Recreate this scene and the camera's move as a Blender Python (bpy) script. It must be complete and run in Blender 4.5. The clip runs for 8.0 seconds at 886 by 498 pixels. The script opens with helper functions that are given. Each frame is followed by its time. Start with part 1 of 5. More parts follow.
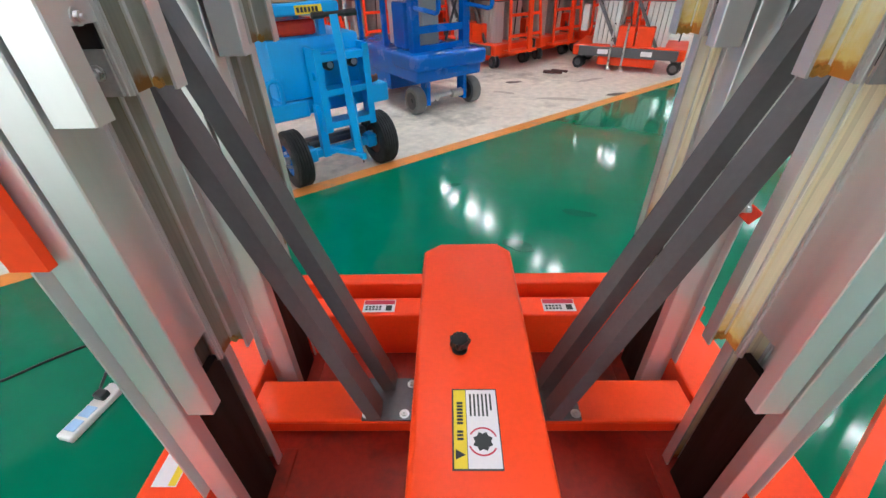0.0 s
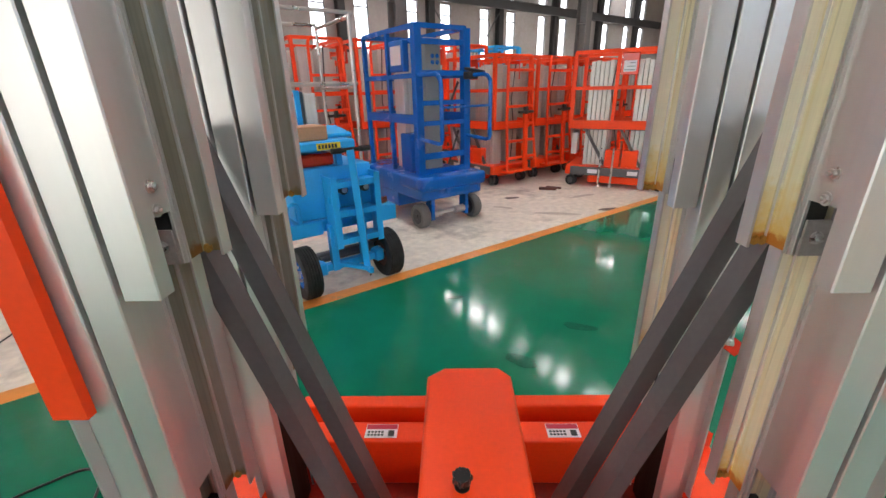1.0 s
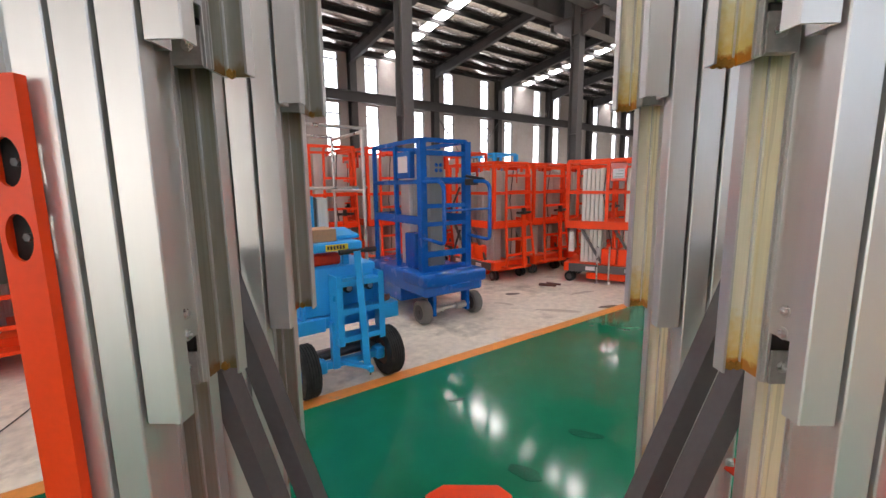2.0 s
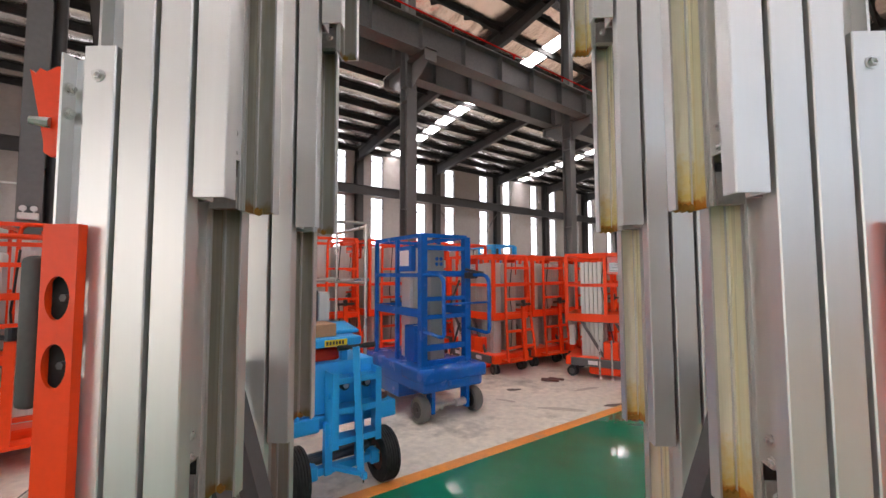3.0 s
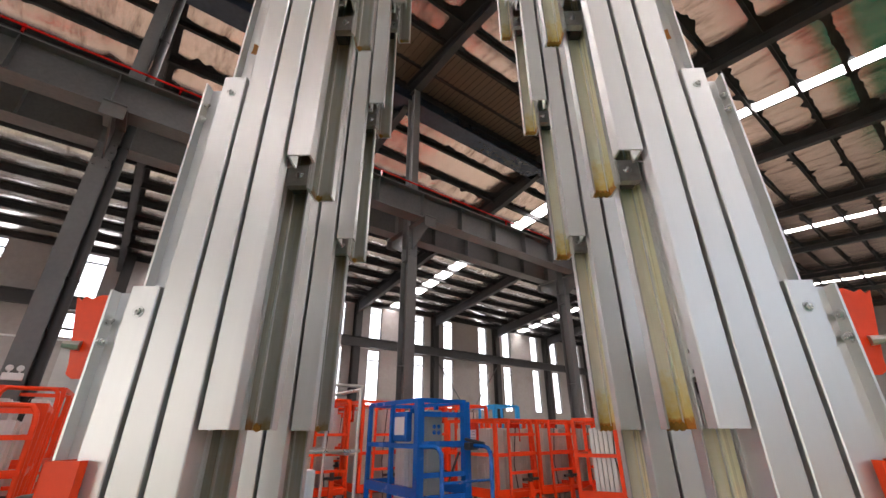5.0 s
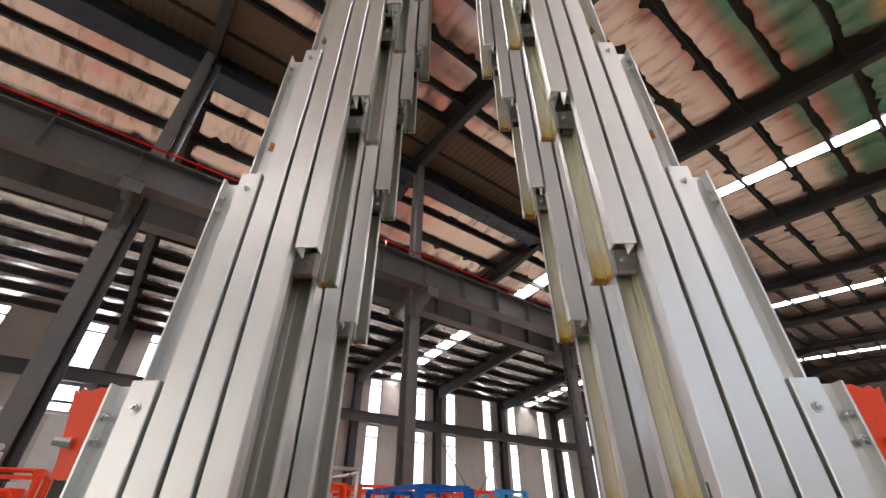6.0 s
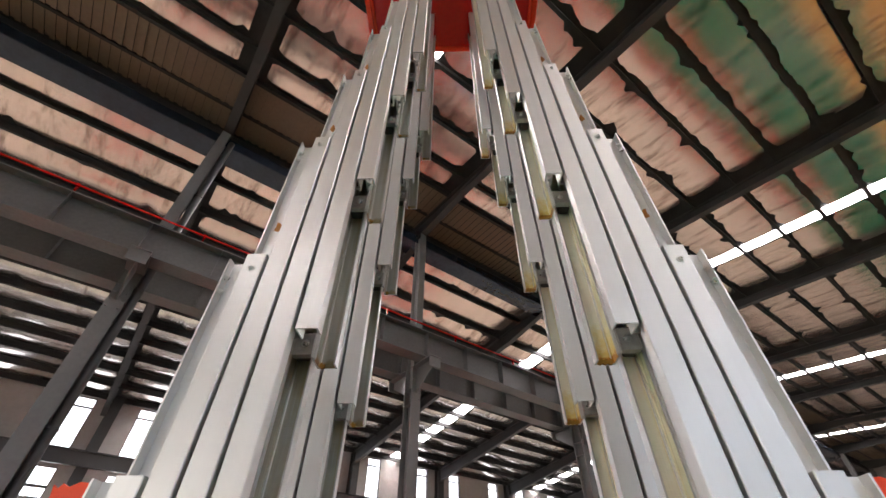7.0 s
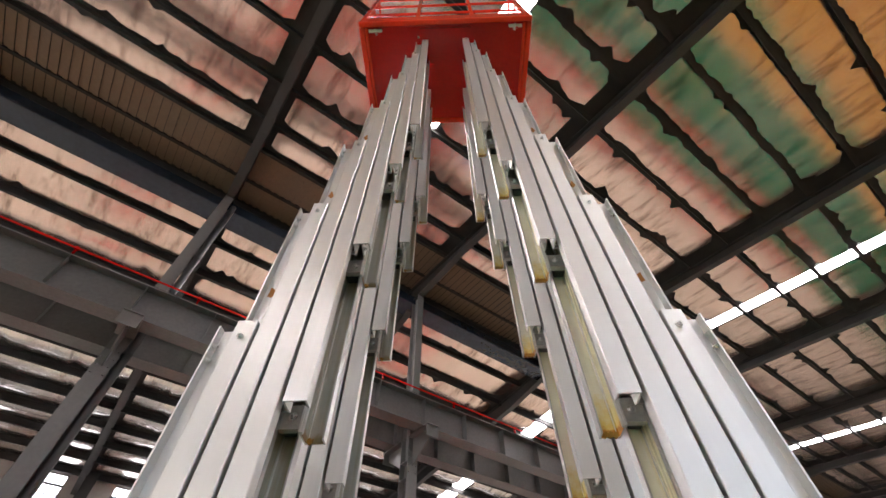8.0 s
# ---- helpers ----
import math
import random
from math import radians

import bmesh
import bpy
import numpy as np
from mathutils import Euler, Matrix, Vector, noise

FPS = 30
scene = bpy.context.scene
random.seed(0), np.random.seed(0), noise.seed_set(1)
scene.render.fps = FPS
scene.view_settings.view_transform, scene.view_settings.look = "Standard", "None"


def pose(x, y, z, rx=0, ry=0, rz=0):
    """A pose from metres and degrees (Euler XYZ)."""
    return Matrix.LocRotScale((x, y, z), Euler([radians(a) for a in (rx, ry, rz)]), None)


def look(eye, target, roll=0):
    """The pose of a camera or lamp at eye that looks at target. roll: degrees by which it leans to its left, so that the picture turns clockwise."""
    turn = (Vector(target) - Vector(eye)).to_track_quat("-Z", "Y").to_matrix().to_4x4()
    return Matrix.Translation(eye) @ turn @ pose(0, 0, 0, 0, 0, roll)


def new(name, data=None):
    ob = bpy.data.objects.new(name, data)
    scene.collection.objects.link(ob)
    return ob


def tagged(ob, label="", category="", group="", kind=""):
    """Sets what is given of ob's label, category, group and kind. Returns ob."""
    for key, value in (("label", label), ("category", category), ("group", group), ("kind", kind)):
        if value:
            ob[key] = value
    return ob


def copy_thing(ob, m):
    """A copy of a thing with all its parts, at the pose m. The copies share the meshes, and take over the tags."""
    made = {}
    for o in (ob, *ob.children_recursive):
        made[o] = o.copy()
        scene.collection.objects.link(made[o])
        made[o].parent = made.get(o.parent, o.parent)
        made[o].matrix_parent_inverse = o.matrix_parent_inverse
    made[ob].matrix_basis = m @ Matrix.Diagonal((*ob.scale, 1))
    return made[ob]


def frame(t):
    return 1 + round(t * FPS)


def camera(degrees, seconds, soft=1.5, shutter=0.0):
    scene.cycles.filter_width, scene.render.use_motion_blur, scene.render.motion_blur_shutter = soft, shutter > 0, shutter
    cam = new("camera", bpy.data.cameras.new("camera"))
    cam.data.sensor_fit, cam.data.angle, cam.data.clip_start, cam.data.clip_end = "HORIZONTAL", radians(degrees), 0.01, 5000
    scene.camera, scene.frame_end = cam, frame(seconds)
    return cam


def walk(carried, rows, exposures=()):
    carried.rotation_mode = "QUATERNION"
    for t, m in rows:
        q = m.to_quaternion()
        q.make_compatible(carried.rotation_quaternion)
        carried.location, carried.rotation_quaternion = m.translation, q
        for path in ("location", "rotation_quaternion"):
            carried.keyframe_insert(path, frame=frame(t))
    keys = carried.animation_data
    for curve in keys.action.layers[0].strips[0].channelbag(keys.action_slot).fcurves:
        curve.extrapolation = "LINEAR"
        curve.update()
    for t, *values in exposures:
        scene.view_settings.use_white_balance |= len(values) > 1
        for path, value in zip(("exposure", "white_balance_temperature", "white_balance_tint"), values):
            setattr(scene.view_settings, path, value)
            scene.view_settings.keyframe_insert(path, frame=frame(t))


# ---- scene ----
cam = camera(94.45, 8.0)
PATH = [
    (0, (0.3359, 0.2614, 1.2500), (0.2973, 1.8911, 0.0913), -1.31),
    (0.5, (0.3413, 0.2463, 1.3068), (0.2922, 2.0081, 0.3615), -1.53),
    (1, (0.3422, 0.2244, 1.3534), (0.2901, 2.0871, 0.6270), -1.41),
    (1.5, (0.3449, 0.1976, 1.3936), (0.2911, 2.1295, 0.8789), -1.09),
    (3, (0.3540, 0.1070, 1.4980), (0.2989, 2.1027, 1.6168), -0.19),
    (3.5, (0.3553, 0.0889, 1.5309), (0.3085, 2.0634, 1.8458), -0.06),
    (4, (0.3562, 0.0682, 1.5572), (0.3163, 2.0051, 2.0540), -0.15),
    (4.5, (0.3580, 0.0438, 1.5813), (0.3200, 1.9303, 2.2442), -0.25),
    (6, (0.3640, -0.0161, 1.6364), (0.3115, 1.6511, 2.7399), 0.25),
    (6.5, (0.3669, -0.0325, 1.6447), (0.3121, 1.5363, 2.8840), 0.19),
    (7, (0.3658, -0.0382, 1.6525), (0.3118, 1.4264, 3.0133), 0.18),
    (7.5, (0.3695, -0.0343, 1.6590), (0.3207, 1.3249, 3.1253), 0.02),
    (8, (0.3720, -0.0426, 1.6636), (0.3377, 1.2068, 3.2250), -0.49),
]
EXPOSURE = [(0.0, 0.58, 5900, 9), (0.7, 0.42, 6250, 12), (1.5, 0.24, 6600, 16), (3.0, 0.06, 6600, 19), (6.0, -0.07, 6600, 18), (7.0, 0.05, 6600, 18), (8.0, 0.26, 6600, 19)]
walk(cam, [(t, look(eye, target, roll)) for t, eye, target, roll in PATH], EXPOSURE)

# ---------------------------------------------------------------- world and light
world = bpy.data.worlds.new("sky")
scene.world = world
world.use_nodes = True
_n = world.node_tree.nodes
_sky = _n.new("ShaderNodeTexSky")
_sky.sky_type, _sky.sun_disc = "NISHITA", False
_sky.sun_elevation, _sky.sun_rotation = radians(48), radians(140)
world.node_tree.links.new(_sky.outputs[0], _n["Background"].inputs[0])
_n["Background"].inputs[1].default_value = 0.10

SKYLIGHT, DAYLIGHT, DOORLIGHT, GATELIGHT = 25.0, 3.0, 4.0, 2.7
sun = new("sun", bpy.data.lights.new("sun", "SUN"))
sun.data.energy, sun.data.angle, sun.data.color = 1.0, radians(12), (1.0, 0.96, 0.9)
sun.matrix_world = pose(0, 0, 30, 42, 0, 140)

# ---------------------------------------------------------------- materials


def material(name, base, rough=0.5, metal=0.0, grain=0.0, scale=8.0, bump=0.0, wear=None, wear_amount=0.0, wear_scale=2.0, coat=0.0, stretch=(1, 1, 1), spread=0.0, detail=6.0, spec=0.5, uneven=1.0):
    """A surface with colour variation at two scales, relief, and optional worn patches."""
    m = bpy.data.materials.new(name)
    m.use_nodes = True
    t = m.node_tree
    b = t.nodes["Principled BSDF"]
    b.inputs["Metallic"].default_value = metal
    b.inputs["Coat Weight"].default_value = coat
    b.inputs["Specular IOR Level"].default_value = spec
    geo = t.nodes.new("ShaderNodeTexCoord")
    mp = t.nodes.new("ShaderNodeMapping")
    mp.inputs["Scale"].default_value = stretch
    t.links.new(geo.outputs["Object"], mp.inputs[0])
    fine = t.nodes.new("ShaderNodeTexNoise")
    fine.inputs["Scale"].default_value, fine.inputs["Detail"].default_value = scale * 6, detail
    big = t.nodes.new("ShaderNodeTexNoise")
    big.inputs["Scale"].default_value, big.inputs["Detail"].default_value = scale * 0.6, 4
    t.links.new(mp.outputs[0], fine.inputs[0])
    t.links.new(mp.outputs[0], big.inputs[0])
    mix = t.nodes.new("ShaderNodeMix")
    mix.data_type, mix.blend_type = "FLOAT", "MIX"
    mix.inputs[0].default_value = 0.5
    t.links.new(fine.outputs[0], mix.inputs[2])
    t.links.new(big.outputs[0], mix.inputs[3])
    ramp = t.nodes.new("ShaderNodeMapRange")
    ramp.inputs[1].default_value, ramp.inputs[2].default_value = 0.3, 0.7
    ramp.inputs[3].default_value, ramp.inputs[4].default_value = 1 - grain, 1 + grain
    t.links.new(mix.outputs[0], ramp.inputs[0])
    value = ramp.outputs[0]
    if spread:
        info = t.nodes.new("ShaderNodeObjectInfo")
        r2 = t.nodes.new("ShaderNodeMapRange")
        r2.inputs[3].default_value, r2.inputs[4].default_value = 1 - spread, 1 + spread
        t.links.new(info.outputs["Random"], r2.inputs[0])
        mul = t.nodes.new("ShaderNodeMath")
        mul.operation = "MULTIPLY"
        t.links.new(value, mul.inputs[0])
        t.links.new(r2.outputs[0], mul.inputs[1])
        value = mul.outputs[0]
    col = t.nodes.new("ShaderNodeMix")
    col.data_type, col.blend_type = "RGBA", "MULTIPLY"
    col.inputs[0].default_value = 1.0
    col.inputs[6].default_value = (*base, 1)
    t.links.new(value, col.inputs[7])
    out = col.outputs[2]
    if wear:
        wn = t.nodes.new("ShaderNodeTexNoise")
        wn.inputs["Scale"].default_value, wn.inputs["Detail"].default_value, wn.inputs["Roughness"].default_value = wear_scale, 8, 0.65
        t.links.new(mp.outputs[0], wn.inputs[0])
        wr = t.nodes.new("ShaderNodeMapRange")
        wr.inputs[1].default_value, wr.inputs[2].default_value = 0.62 - wear_amount * 0.3, 0.70
        t.links.new(wn.outputs[0], wr.inputs[0])
        w2 = t.nodes.new("ShaderNodeMix")
        w2.data_type = "RGBA"
        t.links.new(wr.outputs[0], w2.inputs[0])
        t.links.new(out, w2.inputs[6])
        w2.inputs[7].default_value = (*wear, 1)
        out = w2.outputs[2]
    t.links.new(out, b.inputs["Base Color"])
    rr = t.nodes.new("ShaderNodeMapRange")
    rr.inputs[1].default_value, rr.inputs[2].default_value = 0.3, 0.7
    rr.inputs[3].default_value, rr.inputs[4].default_value = rough * (1 - 0.2 * uneven), min(1, rough * (1 + 0.25 * uneven))
    t.links.new(big.outputs[0], rr.inputs[0])
    t.links.new(rr.outputs[0], b.inputs["Roughness"])
    if bump:
        bp = t.nodes.new("ShaderNodeBump")
        bp.inputs["Strength"].default_value, bp.inputs["Distance"].default_value = bump, 0.01
        t.links.new(mix.outputs[0], bp.inputs["Height"])
        t.links.new(bp.outputs[0], b.inputs["Normal"])
    return m


def foot_rust(m, colour, height, soft=0.1):
    """Rusty grease gathered in ragged patches at the lower end of a profile."""
    t = m.node_tree
    b = t.nodes["Principled BSDF"]
    old = b.inputs["Base Color"].links[0].from_socket
    co = t.nodes.new("ShaderNodeTexCoord")
    sep = t.nodes.new("ShaderNodeSeparateXYZ")
    t.links.new(co.outputs["Object"], sep.inputs[0])
    nz = t.nodes.new("ShaderNodeTexNoise")
    nz.inputs["Scale"].default_value, nz.inputs["Detail"].default_value = 60, 4
    t.links.new(co.outputs["Object"], nz.inputs[0])
    up = t.nodes.new("ShaderNodeMath")
    up.operation = "MULTIPLY_ADD"
    up.inputs[1].default_value, up.inputs[2].default_value = -1 / height, 0.55
    t.links.new(sep.outputs[2], up.inputs[0])
    add = t.nodes.new("ShaderNodeMath")
    add.operation = "ADD"
    t.links.new(up.outputs[0], add.inputs[0])
    t.links.new(nz.outputs[0], add.inputs[1])
    rg = t.nodes.new("ShaderNodeMapRange")
    rg.inputs[1].default_value, rg.inputs[2].default_value = 0.55 - soft, 0.55 + soft
    t.links.new(add.outputs[0], rg.inputs[0])
    mx = t.nodes.new("ShaderNodeMix")
    mx.data_type = "RGBA"
    t.links.new(rg.outputs[0], mx.inputs[0])
    t.links.new(old, mx.inputs[6])
    mx.inputs[7].default_value = (*colour, 1)
    t.links.new(mx.outputs[2], b.inputs["Base Color"])


def glow(name, colour, strength):
    m = bpy.data.materials.new(name)
    m.use_nodes = True
    b = m.node_tree.nodes["Principled BSDF"]
    b.inputs["Base Color"].default_value = (*colour, 1)
    b.inputs["Emission Color"].default_value = (*colour, 1)
    b.inputs["Emission Strength"].default_value = strength
    return m


ORANGE = material("orange_paint", (0.94, 0.064, 0.007), 0.40, grain=0.06, scale=14, bump=0.03, spec=0.3)
# Shade of cover and masts put into the orange, with brown patches.
TRAY_SHADE = material("shaded_orange_paint", (0.31, 0.022, 0.008), 0.6, grain=0.25, scale=9, bump=0.05, wear=(0.10, 0.02, 0.012), wear_amount=0.45, wear_scale=5)
ORANGE_FAR = material("orange_lift_paint", (0.95, 0.066, 0.008), 0.38, grain=0.08, scale=6, spread=0.06, spec=0.3)
# Deep red of the power rail, and of the orange deck in shade.
DEEP_RED = material("deep_red_rail_and_shade", (0.50, 0.011, 0.011), 0.13, grain=0.10, scale=6, bump=0.02)
RED = material("red_paint", (0.76, 0.040, 0.014), 0.14, grain=0.08, scale=8, bump=0.02)
BLUE = material("blue_paint", (0.001, 0.112, 0.46), 0.24, grain=0.10, scale=8, spec=0.35)
LIGHT_BLUE = material("light_blue_paint", (0.02, 0.36, 0.78), 0.35, grain=0.06, scale=8, spec=0.35)
ALU = material("aluminium", (0.685, 0.68, 0.662), 0.40, 0.72, grain=0.035, scale=10, bump=0.02, stretch=(1, 1, 0.03), spread=0.05, wear=(0.62, 0.61, 0.58), wear_amount=0.08, wear_scale=6, uneven=0.3)
ALU_FAR = material("aluminium_far", (0.66, 0.645, 0.61), 0.42, 0.40, grain=0.15, scale=10, stretch=(1, 1, 0.05))
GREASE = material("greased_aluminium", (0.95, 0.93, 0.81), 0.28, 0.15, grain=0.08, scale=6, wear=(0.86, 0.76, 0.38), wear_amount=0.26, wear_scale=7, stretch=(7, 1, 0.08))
# The _WALL copies darken grease and oil for the shaded channel side.
GREASE_WALL = material("shaded_yellow_grease", (0.88, 0.83, 0.60), 0.28, 0.1, grain=0.10, scale=6, wear=(0.78, 0.65, 0.28), wear_amount=0.28, wear_scale=8, stretch=(1, 6, 0.08))
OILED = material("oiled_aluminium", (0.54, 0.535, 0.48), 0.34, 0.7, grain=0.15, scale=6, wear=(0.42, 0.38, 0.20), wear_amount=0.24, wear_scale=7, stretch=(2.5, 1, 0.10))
OILED_WALL = material("shaded_oiled_aluminium", (0.33, 0.315, 0.25), 0.36, 0.55, grain=0.2, scale=6, wear=(0.26, 0.20, 0.09), wear_amount=0.22, wear_scale=7, stretch=(1, 4, 0.10))
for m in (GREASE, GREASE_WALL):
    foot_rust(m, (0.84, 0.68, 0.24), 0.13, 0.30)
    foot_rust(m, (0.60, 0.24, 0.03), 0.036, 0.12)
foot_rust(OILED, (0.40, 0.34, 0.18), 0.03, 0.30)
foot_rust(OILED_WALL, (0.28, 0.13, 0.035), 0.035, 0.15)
RUSTY = material("rust_smear", (0.42, 0.17, 0.035), 0.8, grain=0.4, scale=60, bump=0.2)
RUST = material("grease_rust", (0.36, 0.19, 0.03), 0.7, 0.0, grain=0.35, scale=60, bump=0.4)
BRACE = material("grey_brace_paint", (0.120, 0.114, 0.114), 0.42, 0.2, grain=0.12, scale=12, bump=0.04)
DARK_STEEL = material("dark_steel", (0.105, 0.098, 0.100), 0.45, 0.3, grain=0.15, scale=12, bump=0.05)
BLOCK = material("slider_steel", (0.42, 0.405, 0.39), 0.42, 0.45, grain=0.2, scale=20)
NYLON = material("dark_nylon", (0.085, 0.083, 0.078), 0.6, grain=0.2, scale=20)
ZINC = material("zinc", (0.62, 0.62, 0.60), 0.3, 0.9, grain=0.1, scale=40)
STEEL_PIPE = material("stainless_pipe", (0.62, 0.59, 0.55), 0.30, 0.75, grain=0.04, scale=8)
RUBBER = material("rubber", (0.018, 0.018, 0.018), 0.75, grain=0.2, scale=30, bump=0.1)
GREY_RUBBER = material("grey_rubber", (0.14, 0.137, 0.125), 0.7, grain=0.2, scale=30, bump=0.1)
BUMPER = material("grey_bumper", (0.075, 0.075, 0.070), 0.6, grain=0.12, scale=20)
# Near-black for the shade inside the mast feet.
RECESS_SHADE = material("recess_shade_black", (0.012, 0.008, 0.006), 0.65, grain=0.5, scale=9, stretch=(1, 3, 0.2), spec=0.2)
BLACK = material("black_plastic", (0.012, 0.012, 0.012), 0.35, grain=0.1, scale=30)
WHITE = material("white_plastic", (0.72, 0.72, 0.70), 0.4, grain=0.05, scale=30)
PALE_BLUE = material("pale_blue_plastic", (0.35, 0.55, 0.80), 0.4, grain=0.05, scale=30)
LABEL = material("label_white", (0.78, 0.72, 0.74), 0.5, grain=0.03, scale=30)
YELLOW = material("label_yellow", (0.85, 0.62, 0.02), 0.5, grain=0.03, scale=30)
INK = material("label_ink", (0.03, 0.03, 0.03), 0.6)
LABEL_RED = material("label_red", (0.55, 0.02, 0.06), 0.5)
GREY_BOX = material("grey_panel", (0.27, 0.28, 0.27), 0.5, grain=0.06, scale=12)
CARD = material("cardboard", (0.42, 0.24, 0.13), 0.85, grain=0.12, scale=10)
STRUCT = material("grey_structure_paint", (0.130, 0.127, 0.122), 0.40, grain=0.12, scale=3, bump=0.03)
# Structure paint darkened to carry the shade on the runway beams.
BEAM_SHADE = material("shaded_runway_beam_paint", (0.100, 0.096, 0.092), 0.45, grain=0.22, scale=3, bump=0.03)
# Rafter colour; on wall columns and rail beam it holds their backlit shade.
RAFTER_SHADE = material("rafter_paint_and_wall_shade", (0.036, 0.034, 0.033), 0.5, grain=0.15, scale=3, bump=0.03)
PURLIN = material("dark_purlin", (0.017, 0.015, 0.014), 0.7, grain=0.15, scale=3)
CLADDING = material("pale_cladding", (0.50, 0.49, 0.48), 0.6, grain=0.06, scale=1.0, wear=(0.42, 0.41, 0.40), wear_amount=0.15, wear_scale=0.8)
WALLMAT = material("wall_panel", (0.385, 0.35, 0.33), 0.75, grain=0.10, scale=1.2, wear=(0.34, 0.30, 0.27), wear_amount=0.2, wear_scale=0.6)
SKYPANEL = glow("skylight_sheet", (1.0, 1.0, 0.98), SKYLIGHT)
OUTSIDE = glow("bright_sky_backdrop", (0.90, 0.95, 1.0), DAYLIGHT)
GATE = glow("bright_gateway_backdrop", (0.97, 1.0, 0.98), GATELIGHT)
OUTDOOR = glow("bright_yard_backdrop", (0.70, 0.86, 1.0), DOORLIGHT)
GREEN = material("green_epoxy", (0.004, 0.165, 0.085), 0.09, grain=0.10, scale=0.9, bump=0.006, wear=(0.02, 0.18, 0.105), wear_amount=0.1, wear_scale=1.1, detail=4)
LINE = material("orange_floor_paint", (0.78, 0.30, 0.06), 0.35, grain=0.15, scale=3, wear=(0.45, 0.30, 0.18), wear_amount=0.15, wear_scale=5)
CONCRETE = material("concrete", (0.73, 0.668, 0.565), 0.42, grain=0.26, scale=2.2, bump=0.05, wear=(0.30, 0.26, 0.21), wear_amount=0.30, wear_scale=1.3)
SCUFF = material("dark_scuff", (0.005, 0.115, 0.062), 0.10, grain=0.3, scale=12)
OCHRE = material("ochre_floor_paint", (0.50, 0.27, 0.05), 0.3, grain=0.15, scale=1.5, wear=(0.40, 0.30, 0.18), wear_amount=0.2)
RIBBED = material("brown_roof_sheet", (0.17, 0.115, 0.075), 0.6, grain=0.15, scale=2)
GUTTER = material("gutter_steel", (0.024, 0.032, 0.048), 0.22, 0.3, grain=0.3, scale=1.5)
DUST = material("tyre_smear", (0.50, 0.44, 0.37), 0.6, grain=0.3, scale=10)
SCRAP = material("rusty_offcut", (0.10, 0.035, 0.025), 0.8, grain=0.4, scale=20)
STAIN = material("dark_stain", (0.10, 0.075, 0.06), 0.6, grain=0.4, scale=12)
# Pink base stands for reflected orange machines; the foil itself is silver.
FOIL = material("pink_reflection_foil", (0.70, 0.555, 0.485), 0.20, 0.92, grain=0.16, scale=1.9, stretch=(3.2, 0.7, 1), bump=0.35, wear=(0.26, 0.18, 0.15), wear_amount=0.36, wear_scale=1.1, spread=0.1)
FOIL_FAR = material("far_foil", (0.74, 0.70, 0.67), 0.20, 0.92, grain=0.2, scale=1.9, stretch=(3.2, 0.7, 1), bump=0.9, wear=(0.30, 0.26, 0.23), wear_amount=0.2, wear_scale=0.9, spread=0.1)

# ---------------------------------------------------------------- mesh helpers


def box(bm, x0, y0, z0, x1, y1, z1, m=None):
    vs = [bm.verts.new(m @ Vector(p) if m else p) for p in ((x0, y0, z0), (x1, y0, z0), (x1, y1, z0), (x0, y1, z0), (x0, y0, z1), (x1, y0, z1), (x1, y1, z1), (x0, y1, z1))]
    for f in ((0, 3, 2, 1), (4, 5, 6, 7), (0, 1, 5, 4), (1, 2, 6, 5), (2, 3, 7, 6), (3, 0, 4, 7)):
        bm.faces.new([vs[i] for i in f])


def soft_box(bm, x0, y0, z0, x1, y1, z1, r=0.01, seg=2, m=None):
    tmp = bmesh.new()
    box(tmp, x0, y0, z0, x1, y1, z1)
    bmesh.ops.bevel(tmp, geom=tmp.edges[:], offset=r, segments=seg, profile=0.5, affect="EDGES")
    join(bm, tmp, m)


def join(bm, tmp, m=None):
    table = {v: bm.verts.new(m @ v.co if m else v.co) for v in tmp.verts}
    for f in tmp.faces:
        bm.faces.new([table[v] for v in f.verts])
    tmp.free()


def prism(bm, outline, z0, z1, m=None):
    """An upright prism over a plan outline given anticlockwise."""
    lo = [bm.verts.new(m @ Vector((x, y, z0)) if m else (x, y, z0)) for x, y in outline]
    hi = [bm.verts.new(m @ Vector((x, y, z1)) if m else (x, y, z1)) for x, y in outline]
    n = len(outline)
    for i in range(n):
        bm.faces.new((lo[i], lo[(i + 1) % n], hi[(i + 1) % n], hi[i]))
    bm.faces.new(hi)
    bm.faces.new(lo[::-1])


def rod(bm, a, b, r, seg=8, r2=None):
    """A round bar from a to b."""
    a, b = Vector(a), Vector(b)
    q = (b - a).to_track_quat("Z", "Y")
    rings = []
    for p, rad in ((a, r), (b, r if r2 is None else r2)):
        rings.append([bm.verts.new(p + q @ Vector((rad * math.cos(k * math.tau / seg), rad * math.sin(k * math.tau / seg), 0))) for k in range(seg)])
    for k in range(seg):
        bm.faces.new((rings[0][k], rings[0][(k + 1) % seg], rings[1][(k + 1) % seg], rings[1][k]))
    bm.faces.new(rings[1])
    bm.faces.new(rings[0][::-1])


